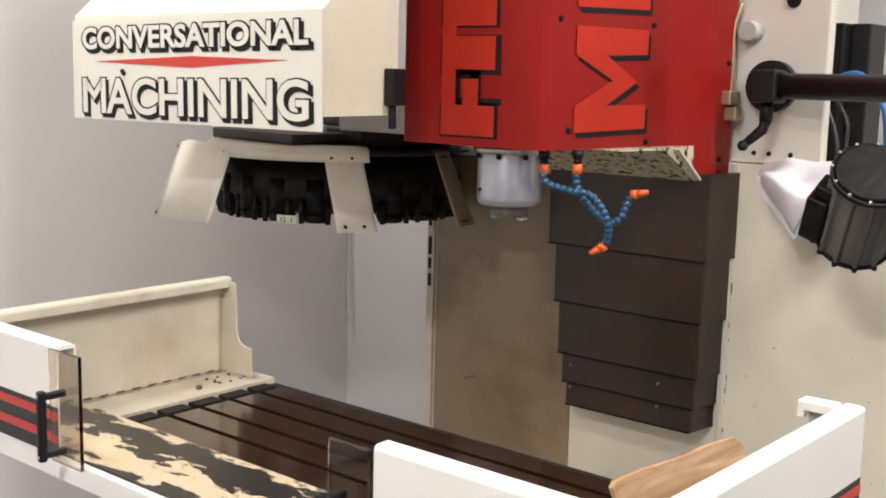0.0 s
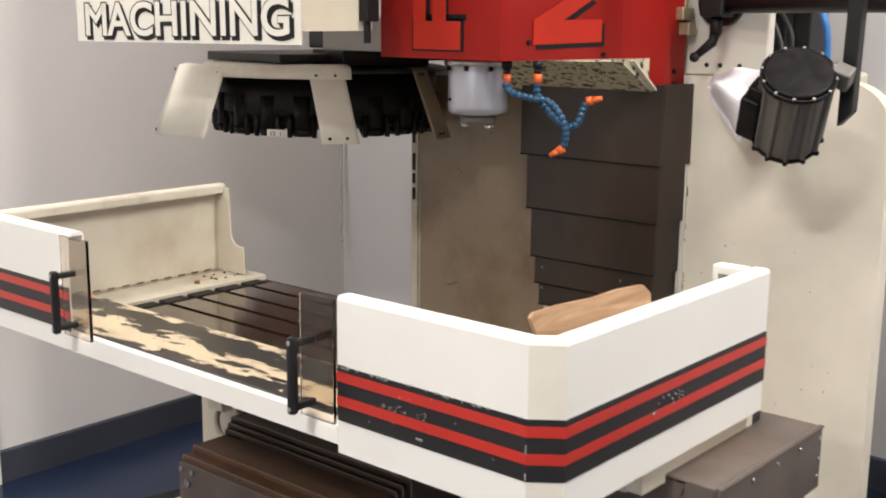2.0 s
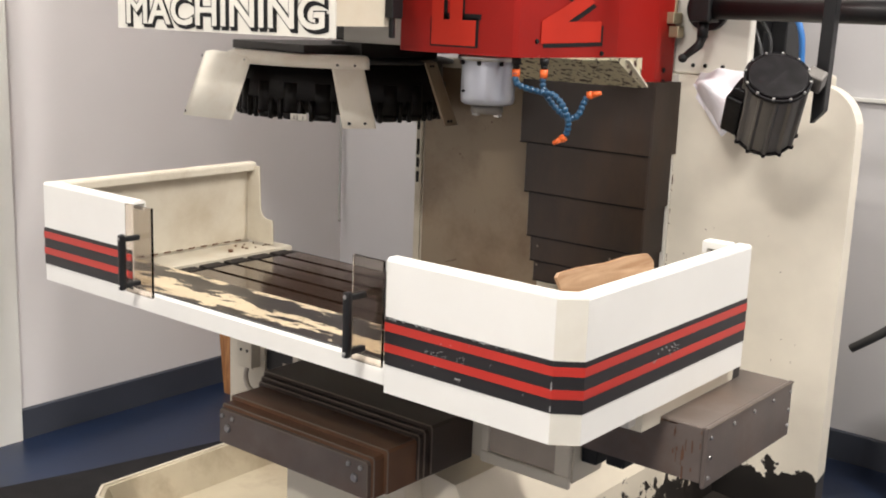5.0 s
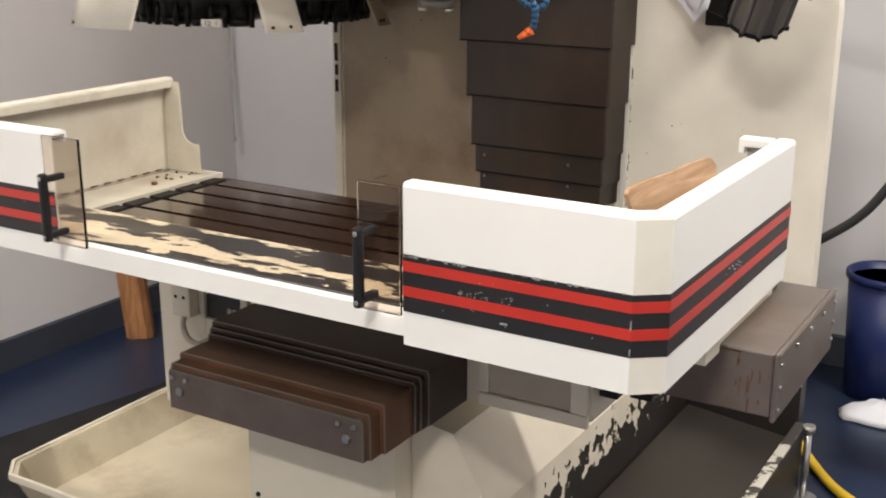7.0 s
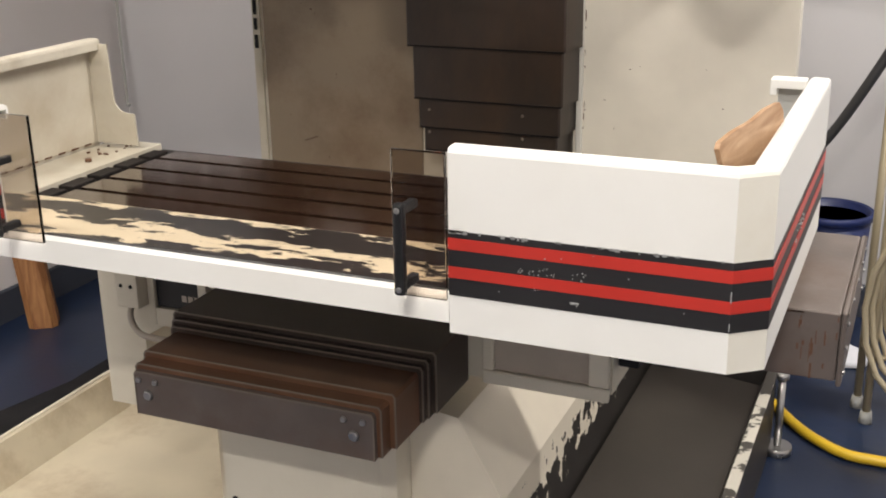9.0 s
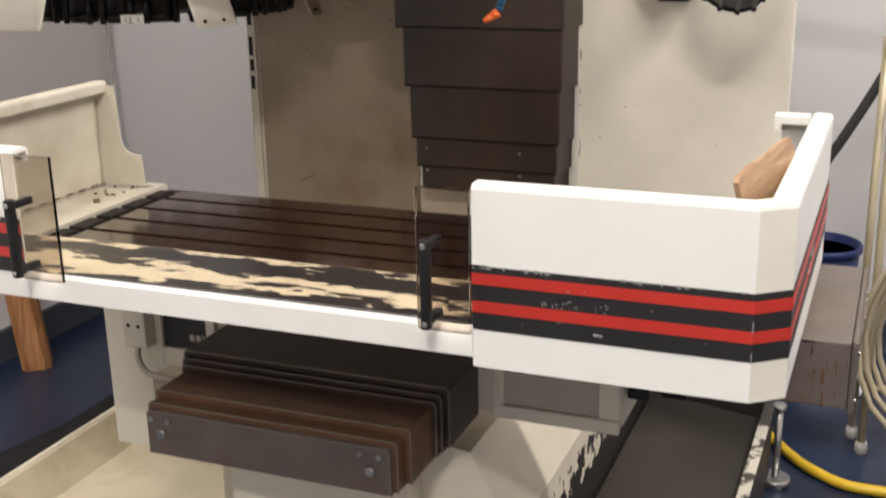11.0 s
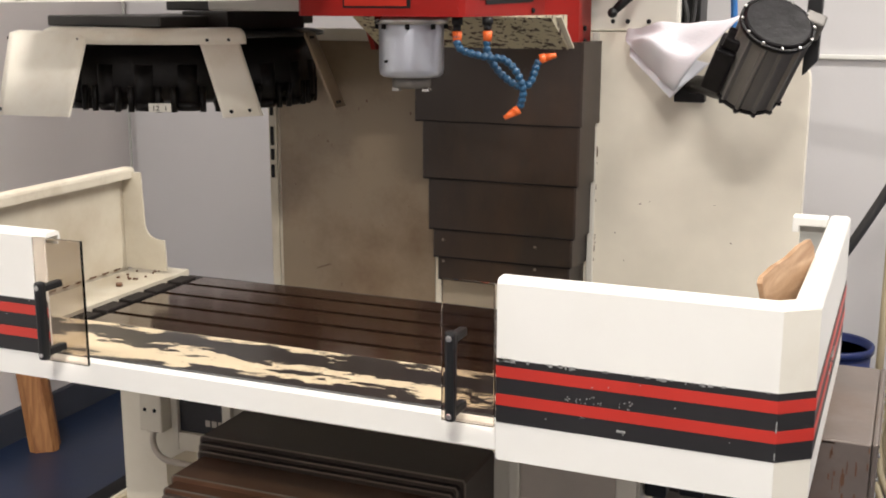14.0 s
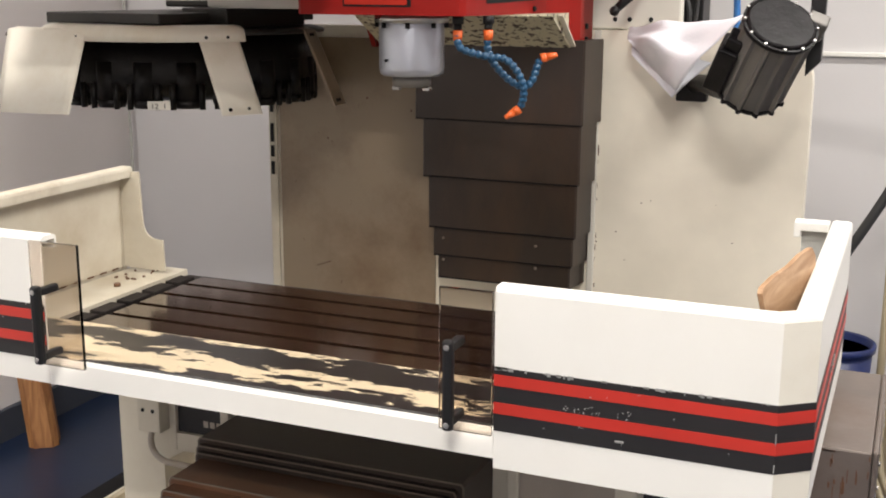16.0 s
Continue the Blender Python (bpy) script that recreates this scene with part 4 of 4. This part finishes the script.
part("frame", box(B(), -1.056, -0.84, 1.466, 1.4776, 0.548, 0.572, 0.003), CREAM, sad)
part("frame", box(B(), -1.056, -1.036, 1.466, 1.4776, 0.5725, 0.70, 0.003), CREAM, sad)
part("frame", box(B(), -0.874, -0.84, 1.466, 1.4776, 0.5725, 0.70, 0.003), CREAM, sad)
bm = B()
box(bm, -0.835, -0.80, 1.50, 1.56, 0.60, 0.66, 0.004)
box(bm, -0.78, -0.74, 1.50, 1.56, 0.61, 0.65, 0.004)
cyl(bm, (-0.79, 1.53, 0.63), (-0.74, 1.53, 0.63), 0.012)
pieces("limit_switch", bm, BLACK, sad)
bm = B()
box(bm, -1.780, -1.729, 1.440, 1.4776, 0.592, 0.68, 0.003)
cb = part("cable_box", bm, CREAM, sad)
bm = B()
for x in (-1.766, -1.744):
    bolt(bm, (x, 1.440, 0.635), (0, -1, 0), 0.004, 0.002)
pieces("screw", bm, INK, cb)
part("cable", tube(B(), smooth_line([(-1.757, 1.455, 0.592), (-1.757, 1.448, 0.575), (-1.745, 1.44, 0.556), (-1.715, 1.43, 0.546), (-1.66, 1.43, 0.544), (-1.60, 1.44, 0.54)]), 0.006), PLATE_GREY, sad)
for x0, x1, z0, z1 in ((-1.7275, -1.712, 0.553, 0.70), (-1.614, -1.595, 0.553, 0.70), (-1.7118, -1.6142, 0.553, 0.589)):
    part("frame", box(B(), x0, x1, 1.466, 1.4776, z0, z1, 0.002), CREAM, sad)
part("name_plate", box(B(), -1.7118, -1.6142, 1.4745, 1.4776, 0.5895, 0.66), OILY, sad)
bm = B()
for i in range(4):
    box(bm, -1.655 + 0.014 * i, -1.645 + 0.014 * i, 1.4728, 1.4738, 0.606, 0.618)
pieces("name_bar", bm, PLATE_GREY, sad)
# rust at the plate seam and small marks on the column
marks = random.Random(9)
bm = B()
for i in range(22):
    z = 0.62 + 0.68 * marks.random()
    x = -1.1798 + 0.002 * marks.random()
    box(bm, x, x + 0.001 + 0.002 * marks.random(), CF - 0.0010, CF - 0.0001, z, z + 0.003 + 0.014 * marks.random() ** 2)
for i in range(16):
    x, z = -1.14 + 0.40 * marks.random(), 0.48 + 0.45 * marks.random()
    box(bm, x, x + 0.001 + 0.003 * marks.random(), CF - 0.0010, CF - 0.0001, z, z + 0.001 + 0.004 * marks.random() ** 2)
for i in range(7):
    x = -1.948 + 0.006 * i
    box(bm, x, x + 0.0062, CF - 0.0052, CF - 0.0041, 0.670 + 0.002 * i, 0.672 + 0.0022 * i)
for i in range(26):
    x, z = -2.03 + 0.40 * marks.random(), 0.52 + 0.62 * marks.random()
    w = 0.001 + 0.004 * marks.random() ** 3
    box(bm, x, x + w, CF - 0.0050, CF - 0.0041, z, z + 0.001 + 0.008 * marks.random() ** 4)
tagged(part("rust_fleck", bm, RUSTY, col), kind="stuff")
bm = B()
for x, z0, z1 in ((-1.792, 0.575, 0.70), (-1.7915, 0.575, 0.578)):
    box(bm, x, x + (0.0022 if z1 > 0.6 else 0.026), 1.4768, 1.4779, z0, z1)
tagged(part("rust_line", bm, RUSTY, sad, "rust along the cover plate's edge"), kind="stuff")

yc = thing("front_way_cover", (-1.34, 1.3, 0.5), "brown and grey steel telescopic cover with bright folded edges", "way cover")
SEGS = [(-1.553, -1.122, 1.198, 0.512, 0.588, COVER_LIGHT), (-1.556, -1.114, 1.208, 0.514, 0.597, RUSTY), (-1.560, -1.104, 1.236, 0.517, 0.607, RUSTY),
        (-1.566, -1.097, 1.320, 0.522, 0.616, COVER), (-1.571, -1.092, 1.331, 0.525, 0.624, COVER), (-1.576, -1.084, 1.343, 0.530, 0.633, COVER)]
for i, (x0, x1, ya, z0, z1, mat) in enumerate(SEGS):
    yb = SEGS[i + 1][2] + 0.01 if i + 1 < len(SEGS) else 1.476
    bm = prism(B(), [(x0, z0), (x1, z0), (x1, z1 - 0.006), (x1 - 0.004, z1), (x0 + 0.004, z1), (x0, z1 - 0.006)], "y", ya, yb)
    s = part("cover_segment", bm, mat, yc)
    e = 0.0028
    part("folded_edge", prism(B(), [(x0 - 0.0008, z0), (x0 - 0.0008, z1 - 0.005), (x0 + 0.0035, z1 + 0.0008), (x1 - 0.0035, z1 + 0.0008), (x1 + 0.0008, z1 - 0.005), (x1 + 0.0008, z0), (x1 + 0.0008 - e, z0), (x1 + 0.0008 - e, z1 - 0.005 - e / 2), (x1 - 0.0035 - e / 2, z1 + 0.0008 - e), (x0 + 0.0035 + e / 2, z1 + 0.0008 - e), (x0 - 0.0008 + e, z1 - 0.005 - e / 2), (x0 - 0.0008 + e, z0)], "y", ya - 0.0008, ya + 0.0012), EDGE_STEEL, s)
bm = B()
for x in (-1.528, -1.155):
    for dx, dz, r in ((-0.016, 0.012, 0.0055), (0.016, 0.012, 0.0055), (0.0, -0.013, 0.0095)):
        bolt(bm, (x + dx, 1.1965, 0.562 + dz), (0, -1, 0), r, 0.004)
pieces("bolt", bm, STEEL, yc)

yc.location.z += 0.015
# ---- base, pedestal and drip pans ----
bed = thing("machine_bed", (-1.35, 1.9, 0), "cream cast machine bed with chipped dark paint", "machine bed")
part("pedestal", prism(B(), [(-1.500, 1.345), (-1.19, 1.345), (-1.17, 1.365), (-1.17, 1.70), (-1.500, 1.70)], "z", 0.0, 0.512), CREAM, bed)
bm = B()
for x, z in ((-1.482, 0.475), (-1.235, 0.475), (-1.482, 0.30), (-1.235, 0.30)):
    bolt(bm, (x, 1.345, z), (0, -1, 0), 0.006, 0.003)
pieces("bolt", bm, INK, bed)
bm = B()
prism(bm, [(-1.169, 0.0), (-1.169, 0.512), (-1.08, 0.50), (-1.0, 0.36), (-0.98, 0.14), (-0.98, 0.0)], "y", 1.42, CF - 0.001)
part("casting", bm, BED_PAINT, bed)
bm = B()
box(bm, -1.70, -1.5005, 1.60, CF - 0.001, 0.0, 0.50, 0.01)
part("casting", bm, CREAM, bed)
lp = thing("drip_pan", (-1.9, 1.7, 0), "shallow cream sheet-metal drip pan on the floor", "drip pan", "drip pans")
def pan(x0, x1, ya, yb, z0, z1, flare, corner=0.05):
    bm = B()
    def ring(d, z):
        return [(x0 - d + corner, ya - d, z), (x1 + d, ya - d, z), (x1 + d, yb, z), (x0 - d, yb, z), (x0 - d, ya - d + corner, z)]
    rows = [[bm.verts.new(p) for p in ring(d, z)] for d, z in ((0, z0), (0, z0 + 0.004), (flare, z1), (flare + 0.012, z1), (flare + 0.012, z1 - 0.014), (flare + 0.004, z1 - 0.014), (0.004, z0))]
    for a, b in zip(rows, rows[1:]):
        for i in range(5):
            bm.faces.new([a[i], a[(i + 1) % 5], b[(i + 1) % 5], b[i]])
    bm.faces.new(rows[1])
    return bm


part("basin", pan(-2.27, -1.502, 1.40, 2.44, 0.02, 0.120, 0.03), PAN_CREAM, lp)
bm = B()
prism(bm, [(-2.312, 1.415), (-2.262, 1.365), (-1.51, 1.365), (-1.51, 1.357), (-2.266, 1.357), (-2.320, 1.411), (-2.320, 2.43), (-2.312, 2.43)], "z", 0.108, 0.124)
part("rolled_rim", bm, CREAM, lp)
rp = thing("drip_pan", (-0.85, 1.9, 0), "black coolant pan with a chipped pale rim", "drip pan", "drip pans")
bm = B()
prism(bm, [(-0.979, 0.0), (-0.979, 0.19), (-0.72, 0.16), (-0.70, 0.20), (-0.685, 0.20), (-0.685, 0.0)], "y", 1.45, CF - 0.002)
part("tray", bm, PAN_BLACK, rp)
part("rim", box(B(), -0.705, -0.68, 1.45, CF - 0.003, 0.2005, 0.208, 0.002), chipped("worn_rim", (0.55, 0.52, 0.45), (0.05, 0.045, 0.04), 12, 0.5, 0.02), rp)
bm = B()
cyl(bm, (-0.668, 2.43, 0.0), (-0.668, 2.43, 0.20), 0.009)
cyl(bm, (-0.668, 2.43, 0.0), (-0.668, 2.43, 0.02), 0.035)
cyl(bm, (-0.668, 2.43, 0.195), (-0.668, 2.43, 0.212), 0.016, seg=6)
solo("levelling_bolt", bm, STEEL, "steel levelling bolt at the column foot", "levelling bolt")

# ---- motor housing, towel, arm on the column ----
mt = thing("motor_housing", (-0.75, 2.05, 1.25), "ribbed dark metal motor housing with glossy black cap", "motor housing")
AX = Vector((0.36, -0.585, 0.735)).normalized()
MC = Vector((-0.733, 2.030, 1.335))
side = Vector((0, 1, 0.3)).cross(AX).normalized()
fwd = side.cross(AX).normalized()
def ribbed(bm, c0, c1, r, ribs=12, depth=0.008):
    n = ribs * 8
    rings = []
    for c in (c0, c1):
        ring = []
        for k in range(n):
            a = 2 * math.pi * k / n
            ph = k % 8
            rr = r + (depth if ph in (0, 1) else 0)
            ring.append(bm.verts.new(c + rr * (math.cos(a) * side + math.sin(a) * fwd)))
        rings.append(ring)
    for k in range(n):
        bm.faces.new([rings[0][k], rings[0][(k + 1) % n], rings[1][(k + 1) % n], rings[1][k]])
    bm.faces.new(rings[0][::-1]), bm.faces.new(rings[1])
    return bm


part("body", ribbed(B(), MC - AX * 0.165, MC, 0.062, 12, 0.007), LAMP_GREY, mt)
part("end_plate", ribbed(B(), MC - AX * 0.172, MC - AX * 0.1655, 0.066, 12, 0.007), LAMP_BLACK, mt)
part("cap", cyl(cyl(B(), MC + AX * 0.001, MC + AX * 0.010, 0.071, 0.071, 36), MC + AX * 0.010, MC + AX * 0.015, 0.067, 0.060, 36), LAMP_BLACK, mt)
bm = B()
for k in range(12):
    a = 2 * math.pi * k / 12 + 0.15
    bolt(bm, MC + AX * 0.010 + 0.0685 * (math.cos(a) * side + math.sin(a) * fwd), AX, 0.0035, 0.004)
pieces("bolt", bm, STEEL, mt)
bm = B()
box(bm, -0.018, 0.022, -0.030, 0.030, -0.125, -0.02, 0.005)
box(bm, -0.010, 0.022, -0.020, 0.020, -0.0195, 0.006, 0.004)
turn = Matrix((side, fwd, AX)).transposed().to_4x4()
bmesh.ops.transform(bm, matrix=Matrix.Translation(MC - AX * 0.040 - side * 0.068 + fwd * 0.022) @ turn, verts=bm.verts)
part("terminal_box", bm, LAMP_BLACK, mt)
bm = B()
box(bm, -0.01, 0.030, -0.016, 0.016, -0.03, 0.012, 0.004)
bmesh.ops.transform(bm, matrix=Matrix.Translation(MC + side * 0.050 - fwd * 0.055 + AX * 0.0) @ turn, verts=bm.verts)
part("connector", bm, LAMP_GREY, mt)
bm = B()
tube(bm, smooth_line([MC - AX * 0.171, MC - AX * 0.19 + Vector((-0.05, 0.10, 0)), (-0.93, 2.38, 1.20), (-0.96, 2.445, 1.19)]), 0.02)
box(bm, -0.995, -0.925, 2.42, CF - 0.001, 1.155, 1.215, 0.004)
part("bracket", bm, LAMP_BLACK, mt)
bm = B()
prism(bm, [(-0.690, 1.24), (-0.662, 1.27), (-0.645, 2.1), (-0.675, 2.1)], "y", 2.12, 2.15, 0.003)
part("hanger", bm, BLACK, mt)

# towel folded over the bracket
tw = B()
NU, NV = 26, 16


def cloth(a, a2, b, c, bulge, wave, thick):
    """One hanging layer: a to b along the top, a2 to c along the bottom."""
    rows = []
    for side_ in (0, 1):
        g = []
        for j in range(NV + 1):
            row = []
            for i in range(NU + 1):
                u_, v_ = i / NU, j / NV
                p = Vector(a).lerp(Vector(b), u_).lerp(Vector(a2).lerp(Vector(c), u_), v_)
                p += Vector((-0.15, -1.0, 0.25)) * bulge * math.sin(math.pi * min(1, 0.08 + v_ * 0.9)) * (0.35 + 0.65 * math.sin(math.pi * min(1, u_ + 0.1)))
                p += Vector((0.1, -0.8, 0.3)) * wave * noise.noise(Vector((u_ * 3.1, v_ * 2.3, bulge * 40)))
                p += Vector((0, 1, -0.3)) * thick * side_ * (0.25 + 0.75 * math.sin(math.pi * v_) ** 0.5 * math.sin(math.pi * u_) ** 0.5 if 0 < u_ < 1 and 0 < v_ < 1 else 0.25)
                row.append(tw.verts.new(p))
            g.append(row)
        rows.append(g)
    for g in rows:
        for j in range(NV):
            for i in range(NU):
                tw.faces.new([g[j][i], g[j][i + 1], g[j + 1][i + 1], g[j + 1][i]]).smooth = True
    f, k = rows
    rim = [(0, i) for i in range(NU)] + [(j, NU) for j in range(NV)] + [(NV, i) for i in range(NU, 0, -1)] + [(j, 0) for j in range(NV, 0, -1)]
    for m, (j, i) in enumerate(rim):
        j2, i2 = rim[(m + 1) % len(rim)]
        tw.faces.new([f[j][i], f[j2][i2], k[j2][i2], k[j][i]]).smooth = True


cloth((-1.108, 2.435, 1.318), (-1.098, 2.37, 1.290), (-0.815, 2.21, 1.356), (-0.965, 2.26, 1.196), 0.030, 0.062, 0.018)
cloth((-1.098, 2.435, 1.288), (-1.088, 2.37, 1.258), (-0.90, 2.32, 1.25), (-0.980, 2.30, 1.176), 0.016, 0.018, 0.014)
solo("towel", tw, TOWEL, "white terry towel folded over the motor bracket", "towel")

arm = thing("support_arm", (-1.10, 2.47, 1.48), "black steel swing arm clamped to the column", "swing arm")
part("flange", cyl(cyl(B(), (-1.118, 2.469, 1.482), (-1.118, 2.446, 1.482), 0.056, 0.056, 32), (-1.118, 2.446, 1.482), (-1.118, 2.42, 1.482), 0.04, 0.034, 32), BLACK, arm)
bm = B()
box(bm, -1.125, -1.065, 2.36, 2.421, 1.447, 1.517, 0.006)
cyl(bm, (-1.095, 2.39, 1.447), (-1.095, 2.39, 1.41), 0.014)
part("clamp", bm, BLACK, arm)
bm = B()
tube(bm, [(-1.095, 2.39, 1.412), (-1.10, 2.385, 1.39), (-1.125, 2.36, 1.36)], [0.013, 0.012, 0.009])
bmesh.ops.create_icosphere(bm, subdivisions=2, radius=0.012, matrix=Matrix.Translation((-1.128, 2.356, 1.356)))
part("clamp_lever", bm, BLACK, arm)
part("tube", cyl(B(), (-1.09, 2.40, 1.483), (-0.2, 2.17, 1.485), 0.027, seg=20), BLACK, arm)
bx = thing("cable_box", (-1.06, 2.75, 1.5), "black electrical box with cables beside the column", "electrical box")
bm = B()
box(bm, -1.115, -1.03, 2.62, 2.76, 1.30, 1.625, 0.004)
box(bm, -1.03, -0.985, 2.66, 2.76, 1.30, 1.625, 0.004)
part("body", bm, BLACK, bx)
bm = B()
for x in (-1.075, -1.03):
    cyl(bm, (x, 2.62, 1.495), (x + 0.006, 2.585, 1.50), 0.013, 0.011, 12)
pieces("gland", bm, BRASS, bx)
part("cable", tube(B(), smooth_line([(-1.03, 2.585, 1.50), (-0.96, 2.55, 1.51), (-0.90, 2.53, 1.45), (-0.885, 2.53, 1.36), (-0.885, 2.54, 1.20)]), 0.008), CABLE_BLUE, bx, "blue cable")
part("cable", tube(B(), smooth_line([(-1.10, 2.60, 1.58), (-1.075, 2.57, 1.50), (-1.02, 2.55, 1.42), (-0.995, 2.54, 1.35), (-1.0, 2.54, 1.30)]), 0.0055), HOSE, bx)
part("cable", tube(B(), smooth_line([(-1.02, 2.57, 1.46), (-0.98, 2.55, 1.40), (-0.985, 2.54, 1.30)]), 0.005), HOSE, bx)

# ---- things round the machine ----
post = B()
rows = []
for z, (cx, cy) in ((0.0, (-2.925, 2.425)), (0.3, (-2.962, 2.425)), (0.64, (-3.004, 2.42))):
    ring = []
    for k in range(12):
        a = 2 * math.pi * k / 12 + 0.13
        r = 0.048 + 0.007 * math.cos(4 * a + 0.6)
        ring.append(post.verts.new((cx + r * math.cos(a), cy + r * math.sin(a), z + (0.001 if z < 0.1 else 0))))
    rows.append(ring)
for a, b in zip(rows, rows[1:]):
    for k in range(12):
        post.faces.new([a[k], a[(k + 1) % 12], b[(k + 1) % 12], b[k]])
post.faces.new(rows[0][::-1]), post.faces.new(rows[-1])
solo("timber_post", post, POST_WOOD, "brown timber post leaning at the wall", "timber post")
bm = B()
prism(bm, [(-2.80, 1.10), (-2.05, 1.02), (-2.05, 2.7), (-2.55, 2.7), (-2.545, 2.1), (-2.66, 1.6)], "z", 0.0005, 0.012, 0.003)
solo("rubber_mat", bm, MAT, "black rubber mat under the pan", "floor mat")
bn = thing("waste_bin", (-0.650, 3.24, 0), "round dark blue plastic bin by the back wall", "bin")
bm = B()
turned(bm, -0.650, 3.24, [(0.095, 0.005), (0.113, 0.365), (0.109, 0.365), (0.09, 0.03)], 40)
part("body", bm, BIN_BLUE, bn)
part("rim", turned(B(), -0.650, 3.24, [(0.112, 0.3655), (0.121, 0.368), (0.122, 0.386), (0.116, 0.390), (0.108, 0.384), (0.108, 0.3655)], 40), BIN_BLUE, bn)
part("rail", box(B(), -1.2, 3.0, RECESS - 0.016, RECESS, 1.212, 1.226, 0.003), WHITE, thing("wall_rail", (0, RECESS, 1.2), "thin white rail along the back wall", "wall rail", kind="structure"))
solo("hose", tube(B(), smooth_line([(-0.15, 2.94, 1.62), (-0.35, 2.92, 1.24), (-0.47, 2.91, 1.02), (-0.555, 2.90, 0.85), (-0.635, 2.90, 0.705), (-0.70, 2.90, 0.62), (-0.80, 2.90, 0.54)], 10), 0.013, 12), HOSE, "black rubber hose running along the back wall", "hose")
solo("hose", tube(B(), smooth_line([(0.3, 2.72, 0.014), (0.0, 2.55, 0.014), (-0.30, 2.46, 0.014), (-0.456, 2.447, 0.014), (-0.528, 2.461, 0.014), (-0.615, 2.532, 0.014), (-0.692, 2.638, 0.014), (-0.76, 2.75, 0.014)], 10), 0.013, 10), YELLOW, "yellow air hose lying on the floor", "hose")
rag = B()
rings = []
for j in range(7):
    ring = []
    for k in range(22):
        a, f = 2 * math.pi * k / 22, j / 6
        r = 0.10 * (1 - f) * (1 + 0.3 * noise.noise(Vector((math.cos(a) * 2, math.sin(a) * 2, 5))))
        ring.append(rag.verts.new((-0.60 + 1.2 * r * math.cos(a), 3.05 + 0.8 * r * math.sin(a), 0.004 + 0.055 * f ** 0.7 + 0.02 * noise.noise(Vector((r * 30, a, f * 3))) * f)))
    rings.append(ring)
for a, b in zip(rings, rings[1:]):
    for k in range(22):
        rag.faces.new([a[k], a[(k + 1) % 22], b[(k + 1) % 22], b[k]]).smooth = True
rag.faces.new(rings[0][::-1]), rag.faces.new(rings[-1])
solo("rag", rag, TOWEL, "crumpled white rag on the floor", "rag")
solo("hanging_cord", tube(B(), smooth_line([(-3.045, 3.095, 1.9), (-3.045, 3.09, 1.3), (-3.035, 3.075, 0.85), (-3.022, 3.06, 0.62), (-3.012, 3.05, 0.575), (-3.004, 3.05, 0.582)], 8), 0.005, 8), GREY_BOX, "thin grey cord hanging in the wall corner", "cord")

# stand with tan uprights, rubber feet and loops of hose
TAN = material("tan_painted_tube", (0.42, 0.36, 0.25), 0.4, 0.2)
st = thing("hose_stand", (-0.49, 2.71, 0), "tan tubular stand with rubber feet and looped hose", "stand")
for x, y in ((-0.508, 2.755), (-0.481, 2.670), (-0.25, 2.74)):
    part("upright", cyl(B(), (x, y, 0.02), (x, y, 1.05), 0.010, seg=12), TAN, st)
    part("rubber_foot", cyl(B(), (x, y, 0.0), (x, y, 0.032), 0.017, 0.014, 14), GREY_BOX, st)
for z in (0.18, 1.03):
    part("cross_tube", tube(B(), [(-0.508, 2.755, z), (-0.481, 2.670, z + 0.001)], 0.008), TAN, st)
    part("cross_tube", tube(B(), [(-0.481, 2.670, z), (-0.25, 2.74, z + 0.001)], 0.008), TAN, st)
for k in range(4):
    r = 0.10 + 0.015 * k
    pts = [(-0.365 + r * math.cos(a * math.pi / 8), 2.70 - 0.02 * k, 0.32 + 1.7 * r * math.sin(a * math.pi / 8)) for a in range(17)]
    part("hose_loop", tube(B(), pts, 0.008, 8), TAN, st)
